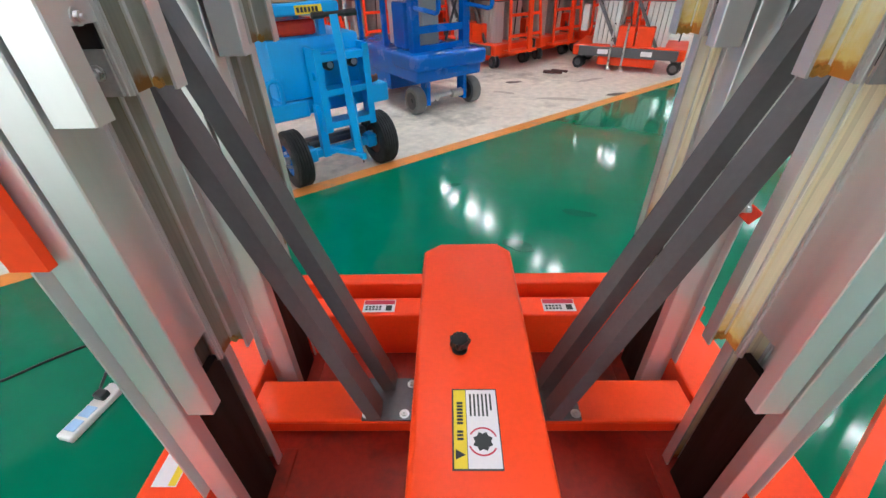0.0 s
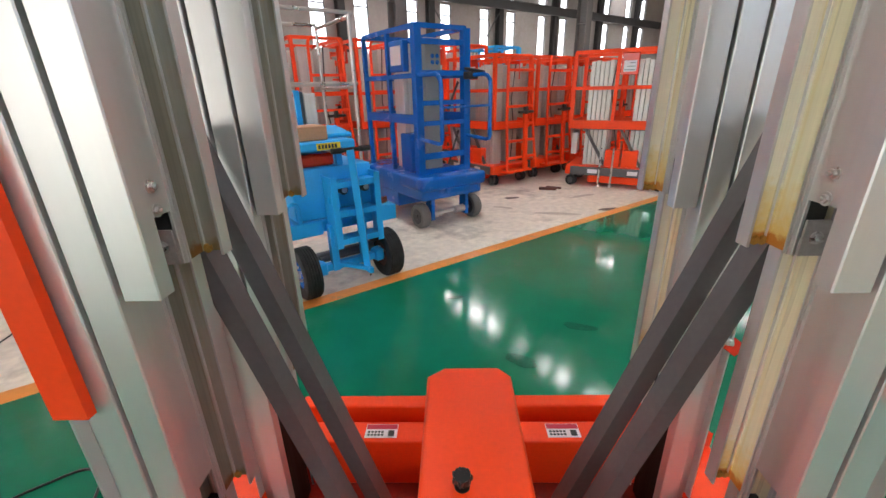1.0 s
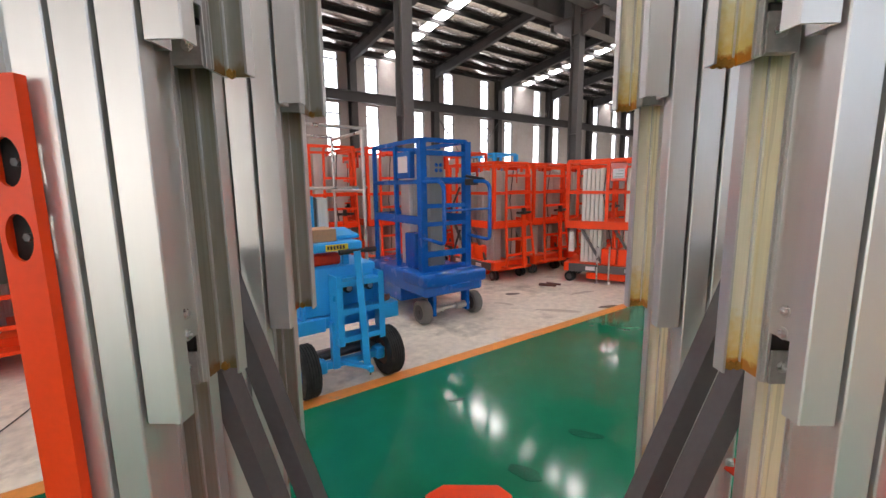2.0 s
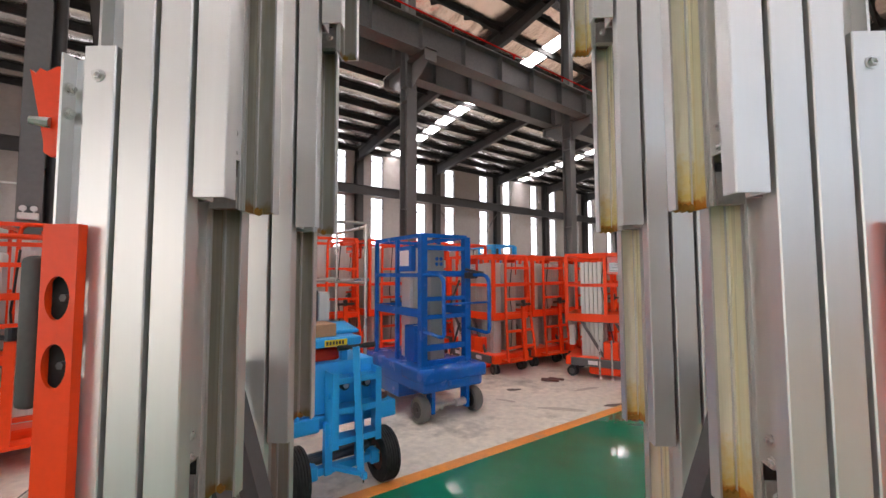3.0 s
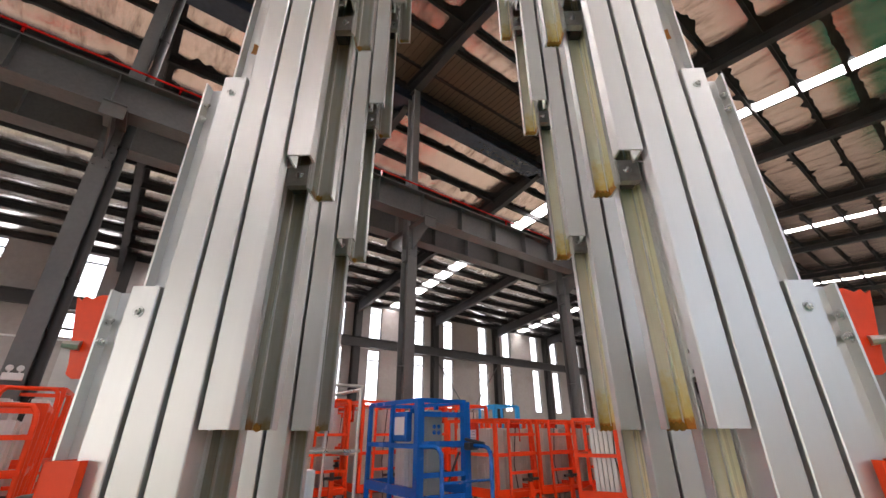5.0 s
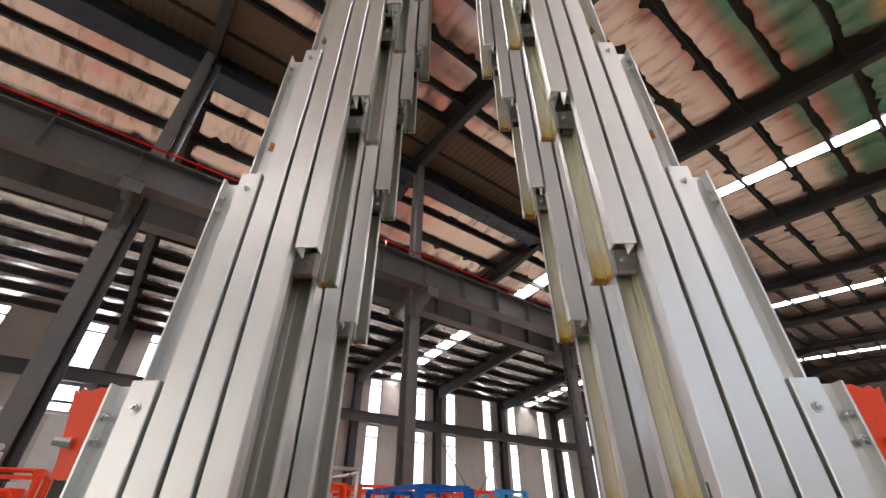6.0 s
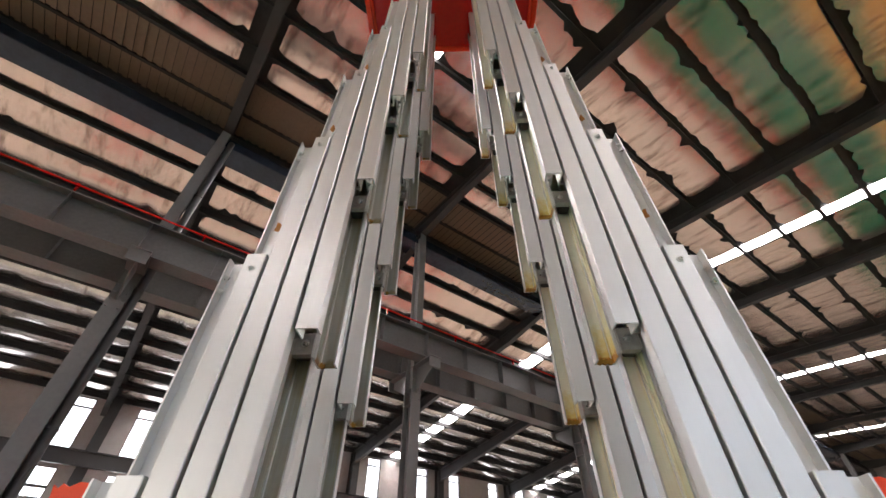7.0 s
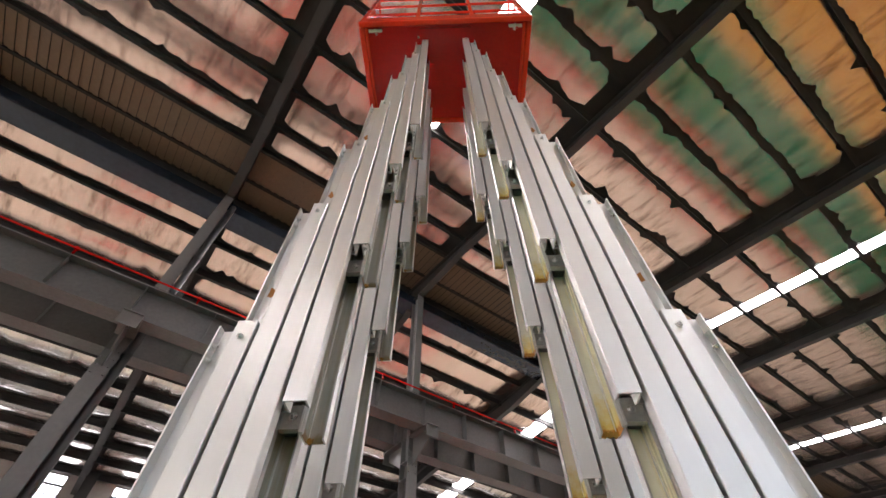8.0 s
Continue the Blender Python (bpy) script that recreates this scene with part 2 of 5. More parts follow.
def bar(bm, a, b, w, h, twist=0):
    """A square bar of width w and height h from a to b."""
    a, b = Vector(a), Vector(b)
    d = b - a
    side = d.cross(Vector((0, 0, 1)))
    side = side.normalized() if side.length > 1e-4 else Vector((math.cos(twist), math.sin(twist), 0))
    up = side.cross(d).normalized()
    vs = [bm.verts.new(p + side * sx * w / 2 + up * sz * h / 2) for p in (a, b) for sx, sz in ((-1, -1), (1, -1), (1, 1), (-1, 1))]
    for f in ((3, 2, 1, 0), (4, 5, 6, 7), (0, 1, 5, 4), (1, 2, 6, 5), (2, 3, 7, 6), (3, 0, 4, 7)):
        bm.faces.new([vs[i] for i in f])


def pipe(bm, points, r, seg=8, closed=False):
    """A bent tube through the points, with mitred corners."""
    pts = [Vector(p) for p in points]
    n = len(pts)
    rings = []
    ref = None
    for i, p in enumerate(pts):
        a = pts[i - 1] if (i or closed) else None
        b = pts[(i + 1) % n] if (i < n - 1 or closed) else None
        d = ((p - a).normalized() if a is not None else Vector()) + ((b - p).normalized() if b is not None else Vector())
        d.normalize()
        if ref is None:
            ref = d.orthogonal().normalized()
        u = (ref - d * ref.dot(d)).normalized()
        ref = u
        w = d.cross(u)
        rings.append([bm.verts.new(p + (u * math.cos(k * math.tau / seg) + w * math.sin(k * math.tau / seg)) * r) for k in range(seg)])
    for i in range(n if closed else n - 1):
        A, B = rings[i], rings[(i + 1) % n]
        for k in range(seg):
            bm.faces.new((A[k], A[(k + 1) % seg], B[(k + 1) % seg], B[k]))
    if not closed:
        bm.faces.new(rings[-1])
        bm.faces.new(rings[0][::-1])


def lathe(bm, profile, seg=24, m=None):
    """A closed ring profile of (radius, x) turned round the x axis."""
    rings = []
    for k in range(seg):
        a = k * math.tau / seg
        ring = []
        for r, x in profile:
            p = Vector((x, r * math.cos(a), r * math.sin(a)))
            ring.append(bm.verts.new(m @ p if m else p))
        rings.append(ring)
    n = len(profile)
    for k in range(seg):
        A, B = rings[k], rings[(k + 1) % seg]
        for i in range(n):
            j = (i + 1) % n
            bm.faces.new((A[i], A[j], B[j], B[i]))


def bolt_shape(bm, p, axis, r=0.006, h=0.005):
    p, axis = Vector(p), Vector(axis)
    rod(bm, p, p + axis * 0.0015, r * 1.5, 10)
    rod(bm, p, p + axis * h, r, 6)
    rod(bm, p, p + axis * h * 1.7, r * 0.5, 8)


def mesh_of(name, bm, mat, smooth=False):
    bmesh.ops.recalc_face_normals(bm, faces=bm.faces[:])
    me = bpy.data.meshes.new(name)
    bm.to_mesh(me)
    bm.free()
    me.materials.append(mat)
    if smooth:
        for p in me.polygons:
            p.use_smooth = True
        me.set_sharp_from_angle(angle=radians(35))
    return me


def part(name, bm, mat, parent, label="", smooth=False, bevel=0.0, m=None):
    """One mesh object under a thing or part; the mesh is given in the parent's own space."""
    ob = new(name, mesh_of(name, bm, mat, smooth) if isinstance(bm, bmesh.types.BMesh) else bm)
    ob.parent = parent
    if m is not None:
        ob.matrix_basis = m
    if bevel:
        md = ob.modifiers.new("bevel", "BEVEL")
        md.width, md.segments, md.limit_method = bevel, 2, "ANGLE"
    if label:
        ob["label"] = label
    return ob


def thing(name, m, label, category, group="", kind=""):
    ob = new(name)
    ob.matrix_world = m
    ob.empty_display_size = 0.1
    return tagged(ob, label, category, group, kind)


def solid(name, bm, mat, m, label, category, kind="structure", group="", smooth=False):
    ob = new(name, mesh_of(name, bm, mat, smooth))
    ob.matrix_world = m
    return tagged(ob, label, category, group, kind)


def arc(cx, cy, r, a0, a1, n):
    return [(cx + r * math.cos(radians(a0 + (a1 - a0) * i / n)), cy + r * math.sin(radians(a0 + (a1 - a0) * i / n))) for i in range(n + 1)]


I4 = Matrix.Identity(4)
HALL = pose(0.36, 0.05, 0, 0, 0, 39)          # the building's own axes: x along the window wall, y towards it
ROW, WALL, BAY, GRID = 7.6, 22.7, 5.87, 4.85   # column row, window wall, column spacing, one column's place
S0, S1, V0 = -34.0, 48.0, -16.0               # the hall's ends and its back wall


def roof_z(v):
    return 11.33 - 0.07 * (8 - v) if v < 8 else 9.0 + 0.126 * (WALL - v)


# ---------------------------------------------------------------- floor
bm = bmesh.new()
box(bm, S0 - 30, V0 - 30, -0.15, S1 + 30, WALL + 60, 0.0)
ground = solid("floor", bm, CONCRETE, HALL, "worn pale concrete factory floor with oil stains", "floor")
LANE = pose(-1.826, 1.73, 0, 0, 0, 36.7)      # along the painted line
bm = bmesh.new()
box(bm, -22, -5.3, 0.0, 40, 0.0, 0.004)
solid("green_floor", bm, GREEN, LANE, "glossy green epoxy painted aisle floor", "floor")
bm = bmesh.new()
box(bm, -22, -14.5, 0.0, 40, -5.42, 0.004)
solid("ochre_floor", bm, OCHRE, LANE, "ochre painted storage floor beyond the green aisle", "floor")
bm = bmesh.new()
for i in range(31):
    box(bm, -22 + i * 2, 0.0, 0.0, -20 + i * 2, 0.115, 0.006)
solid("floor_line", bm, LINE, LANE, "scuffed orange painted floor line edging the green aisle", "line")


def blot(name, x, y, rx, ry, mat, label, turn=0.0, z=0.007):
    bm = bmesh.new()
    pts = []
    for k in range(22):
        a = k * math.tau / 22
        f = 1 + 0.35 * noise.noise((x * 3 + math.cos(a) * 1.3, y * 3 + math.sin(a) * 1.3, 0.3))
        pts.append((rx * f * math.cos(a), ry * f * math.sin(a)))
    prism(bm, pts, 0, 0.0015)
    return solid(name, bm, mat, pose(x, y, z, 0, 0, turn), label, "stain")


# ---------------------------------------------------------------- the hall
def hall_solid(name, bm, mat, label, category, smooth=False):
    return solid(name, bm, mat, HALL, label, category, smooth=smooth)


def wall_with_openings(bm, y0, y1, s0, s1, z0, z1, holes):
    """A wall along x between y0 and y1 with rectangular openings (s0, s1, z0, z1)."""
    xs = sorted({s0, s1, *[h[0] for h in holes], *[h[1] for h in holes]})
    zs = sorted({z0, z1, *[h[2] for h in holes], *[h[3] for h in holes]})
    for i in range(len(xs) - 1):
        run = None
        for k in range(len(zs) - 1):
            cx, cz = (xs[i] + xs[i + 1]) / 2, (zs[k] + zs[k + 1]) / 2
            if any(h[0] < cx < h[1] and h[2] < cz < h[3] for h in holes):
                if run is not None:
                    box(bm, xs[i], y0, run, xs[i + 1], y1, zs[k])
                run = None
            elif run is None:
                run = zs[k]
        if run is not None:
            box(bm, xs[i], y0, run, xs[i + 1], y1, zs[-1])


cols = [GRID + BAY * i for i in range(-6, 8)]
bays = [22.45 + 5.8 * i for i in range(-9, 4)]   # columns of the window wall
holes = []
for c in bays:
    for off in (-1.15, 1.35):
        low = 3.0 if c > 8 else 5.16
        holes += [(c + off - 0.42, c + off + 0.42, 6.8, 8.88), (c + off - 0.42, c + off + 0.42, low, 6.2)]
bm = bmesh.new()
wall_with_openings(bm, WALL, WALL + 0.2, S0, S1, 0, 9.4, holes + [(-2.93, -2.86, 0.3, 4.9)])
hall_solid("wall_north", bm, WALLMAT, "beige panel factory wall pierced by two rows of tall windows", "wall")
for i, h in enumerate(holes):
    win = new("window_%d" % (i + 1))
    win.matrix_world = HALL @ pose((h[0] + h[1]) / 2, WALL, h[2])
    tagged(win, "tall narrow window with a thin metal frame", "window", kind="structure")
    hh = h[3] - h[2]
    bm = bmesh.new()
    for x in (-0.42, 0.385):
        box(bm, x, 0.04, 0, x + 0.035, 0.1, hh)
    for z in (0, hh - 0.035):
        box(bm, -0.385, 0.04, z, 0.385, 0.1, z + 0.035)
    for f, t in ((0.81, 0.035), (0.65, 0.015), (0.24, 0.015)) if hh > 1.5 else ((0.36, 0.05),):
        box(bm, -0.385, 0.05, hh * f - t, 0.385, 0.09, hh * f + t)
    part("window_frame", bm, STRUCT, win)
# pale lower cladding with a capping strip on the far end of the window wall
bm = bmesh.new()
for k in range(18):
    x0 = S0 + k * 2.0
    if x0 + 2.0 < -2.9 or x0 > -2.9:
        box(bm, x0 + 0.006, WALL - 0.05, 0, min(x0 + 1.994, 1.9), WALL - 0.004, 5.02)
hall_solid("wall_cladding", bm, CLADDING, "pale grey cladding panels along the lower wall", "wall")
bm = bmesh.new()
box(bm, S0, WALL - 0.08, 5.021, 1.9, WALL - 0.002, 5.09)
hall_solid("trim_cladding_cap", bm, WHITE, "white capping strip on the wall cladding", "trim")
# bright overcast sky outside the windows
bm = bmesh.new()
box(bm, S0 - 20, WALL + 6, -2, S1 + 20, WALL + 6.1, 16)
hall_solid("backdrop", bm, OUTSIDE, "bright overcast sky outside the windows", "sky")
# other walls, out of view, with windows and gateways added to let daylight in
bm = bmesh.new()
back_holes = [(c + o - 0.5, c + o + 0.5, z0, z1) for c in cols if c < 6 for o in (-1.5, 1.05) for z0, z1 in ((6.8, 8.9), (3.0, 6.2))]
wall_with_openings(bm, V0 - 0.2, V0, S0, S1, 0, 11.8, back_holes)
hall_solid("wall_south", bm, WALLMAT, "beige panel factory wall out of view, with added window openings", "wall")
bm = bmesh.new()
box(bm, S0 - 20, V0 - 6.1, -2, S1 + 20, V0 - 6, 16)
hall_solid("backdrop_south", bm, OUTDOOR, "bright overcast daylight outside the back wall", "sky")
# west wall: second gateway added to light masts and machines from the left
for nm, m, hs in (("wall_west", HALL @ pose(-17.0, 0, 0, 0, 0, 90), [(-9 + i * 5.9, -8 + i * 5.9, z0, z1) for i in (0, 1, 3, 4) for z0, z1 in ((6.8, 8.9), (3.0, 6.2))] + [(-6.0, 1.0, 0, 5.6), (4.0, 8.5, 0, 5.0)]), ("wall_east", HALL @ pose(S1, 0, 0, 0, 0, 90), [])):
    bm = bmesh.new()
    wall_with_openings(bm, 0, 0.2, V0, WALL + 0.2, 0, 11.9, hs)
    solid(nm, bm, WALLMAT, m, "beige panel factory wall closing the hall", "wall")
bm = bmesh.new()
box(bm, -23.1, V0 - 12, -2, -23, WALL + 12, 16)
hall_solid("backdrop_west", bm, GATE, "bright overcast daylight outside the end wall", "sky")

# wall columns and the long rail between the window rows, shade put into their colour
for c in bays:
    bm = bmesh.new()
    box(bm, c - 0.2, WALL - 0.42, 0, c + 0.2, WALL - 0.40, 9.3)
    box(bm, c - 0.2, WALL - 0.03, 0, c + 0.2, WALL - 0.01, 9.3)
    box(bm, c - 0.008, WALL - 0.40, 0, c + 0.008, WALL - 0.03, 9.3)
    hall_solid("wall_column", bm, RAFTER_SHADE, "grey steel column against the wall, backlit shade in its colour", "column")
bm = bmesh.new()
box(bm, S0, WALL - 0.62, 6.22, S1, WALL - 0.44, 6.26)
box(bm, S0, WALL - 0.62, 6.74, S1, WALL - 0.44, 6.78)
box(bm, S0, WALL - 0.54, 6.26, S1, WALL - 0.52, 6.74)
hall_solid("trim_rail_beam", bm, RAFTER_SHADE, "grey steel runway beam along the window wall, shade in its colour", "beam")

for c in (22.45,):
    for a, b in (((c - 0.1, 6.0), (c - 2.9, 2.6)), ((c - 5.7, 6.0), (c - 2.9, 2.6))):
        bm = bmesh.new()
        bar(bm, (a[0], WALL - 0.3, a[1]), (b[0], WALL - 0.3, b[1]), 0.06, 0.06)
        hall_solid("wall_brace", bm, STRUCT, "thin dark steel diagonal brace between wall columns", "brace")

# free-standing columns carrying two runway beams
for c in cols:
    col = thing("column", HALL @ pose(c, ROW, 0), "grey painted steel column with bolted beam brackets", "column", "hall columns", "structure")
    bm = bmesh.new()
    box(bm, -0.125, -0.150, 0, 0.125, -0.134, 6.15)
    box(bm, -0.125, 0.134, 0, 0.125, 0.150, 6.15)
    box(bm, -0.006, -0.134, 0, 0.006, 0.134, 6.15)
    for z in (0.5, 2.9, 5.3, 5.64):
        box(bm, -0.12, -0.134, z, 0.12, 0.134, z + 0.012)
    part("shaft", bm, STRUCT, col)
    bm = bmesh.new()
    box(bm, -0.10, -0.150, 6.15, 0.10, -0.134, 10.6)
    box(bm, -0.10, 0.134, 6.15, 0.10, 0.150, 10.6)
    box(bm, -0.006, -0.134, 6.15, 0.006, 0.134, 10.6)
    part("upper_shaft", bm, STRUCT, col)
    for sy in (-1, 1):
        bm = bmesh.new()
        prism(bm, [(0.15, 5.55), (0.86, 5.98), (0.86, 6.14), (0.15, 6.14)], -0.012, 0.012, Matrix(((0, 0, 1, 0), (sy, 0, 0, 0), (0, 1, 0, 0), (0, 0, 0, 1))))
        box(bm, -0.15, min(sy * 0.15, sy * 0.9), 6.13, 0.15, max(sy * 0.15, sy * 0.9), 6.15)
        box(bm, -0.15, min(sy * 0.84, sy * 0.86), 5.9, 0.15, max(sy * 0.84, sy * 0.86), 6.13)
        part("bracket", bm, STRUCT, col)
        for bx in (-0.085, 0.085):
            for bz in (5.42, 5.56, 5.70, 5.84):
                bm = bmesh.new()
                rod(bm, (bx, sy * 0.15, bz), (bx, sy * 0.18, bz), 0.02, 6)
                part("bolt", bm, STRUCT, col)
bm = bmesh.new()
rod(bm, (GRID - BAY + 0.195, ROW + 0.02, 0.1), (GRID - BAY + 0.195, ROW + 0.02, 10.45), 0.068, 16)
for z in (1.2, 3.6, 5.9, 8.4):
    box(bm, GRID - BAY + 0.10, ROW - 0.052, z, GRID - BAY + 0.266, ROW + 0.092, z + 0.03)
hall_solid("downpipe", bm, RAFTER_SHADE, "dark rainwater pipe strapped to a steel column", "pipe", smooth=True)
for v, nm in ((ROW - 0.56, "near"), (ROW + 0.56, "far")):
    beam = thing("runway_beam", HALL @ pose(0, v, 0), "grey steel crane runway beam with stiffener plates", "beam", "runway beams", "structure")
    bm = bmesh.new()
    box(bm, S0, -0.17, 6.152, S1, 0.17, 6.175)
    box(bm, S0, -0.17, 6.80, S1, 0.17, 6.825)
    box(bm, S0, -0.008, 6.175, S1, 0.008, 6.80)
    part("girder", bm, BEAM_SHADE, beam)
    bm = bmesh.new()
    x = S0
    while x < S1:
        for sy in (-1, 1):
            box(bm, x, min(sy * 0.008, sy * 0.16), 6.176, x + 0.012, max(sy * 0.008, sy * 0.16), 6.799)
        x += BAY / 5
    part("stiffener_plates", bm, BEAM_SHADE, beam)["kind"] = "stuff"
    bm = bmesh.new()
    box(bm, S0, -0.035, 6.827, S1, 0.035, 6.93)
    part("rail", bm, PURLIN, beam)
bm = bmesh.new()
box(bm, S0, ROW - 0.775, 6.915, S1, ROW - 0.76, 6.945)
x = S0 + 0.4
while x < S1:
    box(bm, x, ROW - 0.757, 6.826, x + 0.025, ROW - 0.72, 6.94)
    box(bm, x - 0.01, ROW - 0.785, 6.905, x + 0.035, ROW - 0.72, 6.955)
    x += BAY / 3
hall_solid("power_rail", bm, DEEP_RED, "thin red conductor rail on short posts along the beam", "rail")

# roof: rafters, purlins, foil sheets and translucent strips
SKY_S = [1.35 + 11.9 * i for i in range(-3, 4)]   # translucent strips; those of the near span sit a little further along


def strips(v):
    return [q + (0.57 if v < 8 else 0.0) for q in SKY_S]


def half(v):
    return 0.22 if v < 8 else 0.33       # half the width of a strip


vs = sorted([0.77 - 1.07 * k for k in range(16)] + [1.93, 3.11, 4.25, 5.28, 6.08, 7.15, 7.9] + [8.45, 9.2] + [10.35 + 1.2 * k for k in range(11)])
for c in cols:
    bm = bmesh.new()
    stops = [V0, ROW - 2.2, ROW - 0.3, 7.95, 8.05, ROW + 2.2, 15.0, WALL - 0.2]
    drop = [0.30, 0.30, 0.55, 0.60, 0.35, 0.50, 0.45, 0.65]
    for (a, da), (b, db) in zip(zip(stops, drop), zip(stops[1:], drop[1:])):
        za, zb = roof_z(a) - 0.16, roof_z(b) - 0.16
        for w, t0, t1 in ((0.10, 0, 0.016), (0.008, 0.016, None)):
            if t1 is None:
                sh = [(a, za - da + 0.016, za - 0.016), (b, zb - db + 0.016, zb - 0.016)]
            else:
                sh = [(a, za - da, za - da + 0.016), (b, zb - db, zb - db + 0.016)]
            q = [bm.verts.new((c + sx * w, vv, z)) for vv, zl, zh in sh for sx, z in ((-1, zl), (1, zl), (1, zh), (-1, zh))]
            for f in ((3, 2, 1, 0), (4, 5, 6, 7), (0, 1, 5, 4), (1, 2, 6, 5), (2, 3, 7, 6), (3, 0, 4, 7)):
                bm.faces.new([q[i] for i in f])
        q = [bm.verts.new((c + sx * 0.10, vv, z)) for vv, zt in ((a, za), (b, zb)) for sx, z in ((-1, zt - 0.016), (1, zt - 0.016), (1, zt), (-1, zt))]
        for f in ((3, 2, 1, 0), (4, 5, 6, 7), (0, 1, 5, 4), (1, 2, 6, 5), (2, 3, 7, 6), (3, 0, 4, 7)):
            bm.faces.new([q[i] for i in f])
    hall_solid("rafter", bm, RAFTER_SHADE, "dark grey tapered steel roof rafter", "rafter")
for v in vs:
    bm = bmesh.new()
    z = roof_z(v)
    low = 0.16 if v < 10 else 0.22
    box(bm, S0, v - 0.03, z - low, S1, v - 0.026, z)
    box(bm, S0, v - 0.026, z - low, S1, v + 0.05, z - low + 0.005)
    box(bm, S0, v + 0.046, z - low + 0.005, S1, v + 0.05, z - low + 0.025)
    box(bm, S0, v - 0.1, z - 0.004, S1, v + 0.1, z)
    hall_solid("purlin", bm, PURLIN, "dark thin steel purlin under the roof sheet", "purlin")


def strip(s):
    return any(abs(s - q) < 0.24 for q in strips(7))


def foil_panel(bm, a, b, v, v2):
    """One taut foil panel between two rafters and two purlins, with torn, ragged edges and cross creases."""
    n, rows = (max(3, int((b - a) / 0.07)) if -14 < a < 34 else 4), 6
    near = v < 10
    tears = [[(a + (b - a) * rnd.random(), rnd.uniform(0.05, 0.22), rnd.uniform(0.10, 0.32), rnd.uniform(0.06, 0.20)) for _ in range(rnd.randint(0, 3))] for _ in range(2)]
    tilt = 0.010 * noise.noise((a * 3.1, v * 2.7, 5.0))
    grid = []
    for j in range(n + 1):
        s = a + (b - a) * j / n
        end = min(s - a, b - s)
        pinch = 0.10 * max(0.0, 1 - end / 0.30) ** 2
        rag = []
        for i, (o, edge) in enumerate(((1.0, 0.05), (7.0, 0.13)) if near else ((1.0, 0.22), (7.0, 0.22))):
            q = noise.noise((s * 0.8, v * 1.7, o)) + 0.6 * noise.noise((s * 2.6, v, 4.0 + o)) + 0.5 * noise.noise((s * 7.5, v, 14.0 + o))
            tear = max([0.0] + [d * (1 - (s0 - s) / w0 if s < s0 else 1 - (s - s0) / w1) for s0, w0, w1, d in tears[i]])
            rag.append(edge + pinch + 0.075 * q + tear)
        lo, hi = rag
        crease = (s / 0.42 + 0.3 * noise.noise((v, a, 3.0))) % 1.0
        fold = 0.004 * abs(crease - 0.5)
        row = []
        for m in range(rows + 1):
            f = m / rows
            vv = v + lo + (v2 - v - lo - hi) * f
            sag = (0.016 if near else 0.06) * math.sin(math.pi * f) + tilt * (f - 0.5) + fold
            sag += 0.006 * noise.noise((s * 1.1, vv * 1.6, 2.0)) + 0.003 * noise.noise((s * 5.2, vv * 1.3, 6.0))
            row.append(bm.verts.new((s, vv, roof_z(vv) - 0.03 - sag)))
        grid.append(row)
    for j in range(n):
        for m in range(rows):
            bm.faces.new((grid[j][m], grid[j][m + 1], grid[j + 1][m + 1], grid[j + 1][m]))


rnd = random.Random(5)
foil_near, foil_far, lights = bmesh.new(), bmesh.new(), bmesh.new()
for i, v in enumerate(vs):
    v2 = vs[i + 1] if i + 1 < len(vs) else WALL
    if 5.8 < v < 8.3:
        continue
    for c in cols[:-1]:
        cuts = [c + 0.24] + [q + d for q in strips(v) if c < q < c + BAY for d in (-half(v) - 0.05, half(v) + 0.05)] + [c + BAY - (0.42 if v < 8 else 0.2)]
        for k in range(0, len(cuts), 2):
            if cuts[k + 1] - cuts[k] > 0.3:
                foil_panel(foil_far if v > 11.5 else foil_near, cuts[k], cuts[k + 1], v, v2)
for i, v in enumerate(vs):
    v2 = vs[i + 1] if i + 1 < len(vs) else WALL
    for q in strips(v):
        x0, x1 = q - half(v), q + half(v)
        p = [lights.verts.new((x, y, roof_z(y) - 0.02)) for x, y in ((x0, v + 0.07), (x1, v + 0.07), (x1, v2 - 0.05), (x0, v2 - 0.05))]
        lights.faces.new(p)
for nm, b, mt, lb in (("foil_near", foil_near, FOIL, "sagging silver insulation foil with pink reflection in its colour"), ("foil_far", foil_far, FOIL_FAR, "wrinkled silver insulation foil under the far roof")):
    hall_solid("ceiling_" + nm, b, mt, lb, "ceiling", smooth=True)
hall_solid("ceiling_skylight", lights, SKYPANEL, "bright translucent skylight strips in the roof", "skylight")
bm = bmesh.new()
for a, b in ((V0 - 0.2, 8.0), (8.0, WALL + 0.2)):
    za, zb = roof_z(a + 1e-6), roof_z(b - 1e-6)
    q = [bm.verts.new(p) for p in ((S0, a, za + 0.01), (S1, a, za + 0.01), (S1, b, zb + 0.01), (S0, b, zb + 0.01), (S0, a, za + 0.12), (S1, a, za + 0.12), (S1, b, zb + 0.12), (S0, b, zb + 0.12))]
    for f in ((0, 3, 2, 1), (4, 5, 6, 7), (0, 1, 5, 4), (1, 2, 6, 5), (2, 3, 7, 6), (3, 0, 4, 7)):
        bm.faces.new([q[i] for i in f])
box(bm, S0, 7.97, 10.80, S1, 8.0, 11.45)
hall_solid("ceiling", bm, PURLIN, "dark corrugated steel roof sheet", "ceiling")

bm = bmesh.new()
s = S0
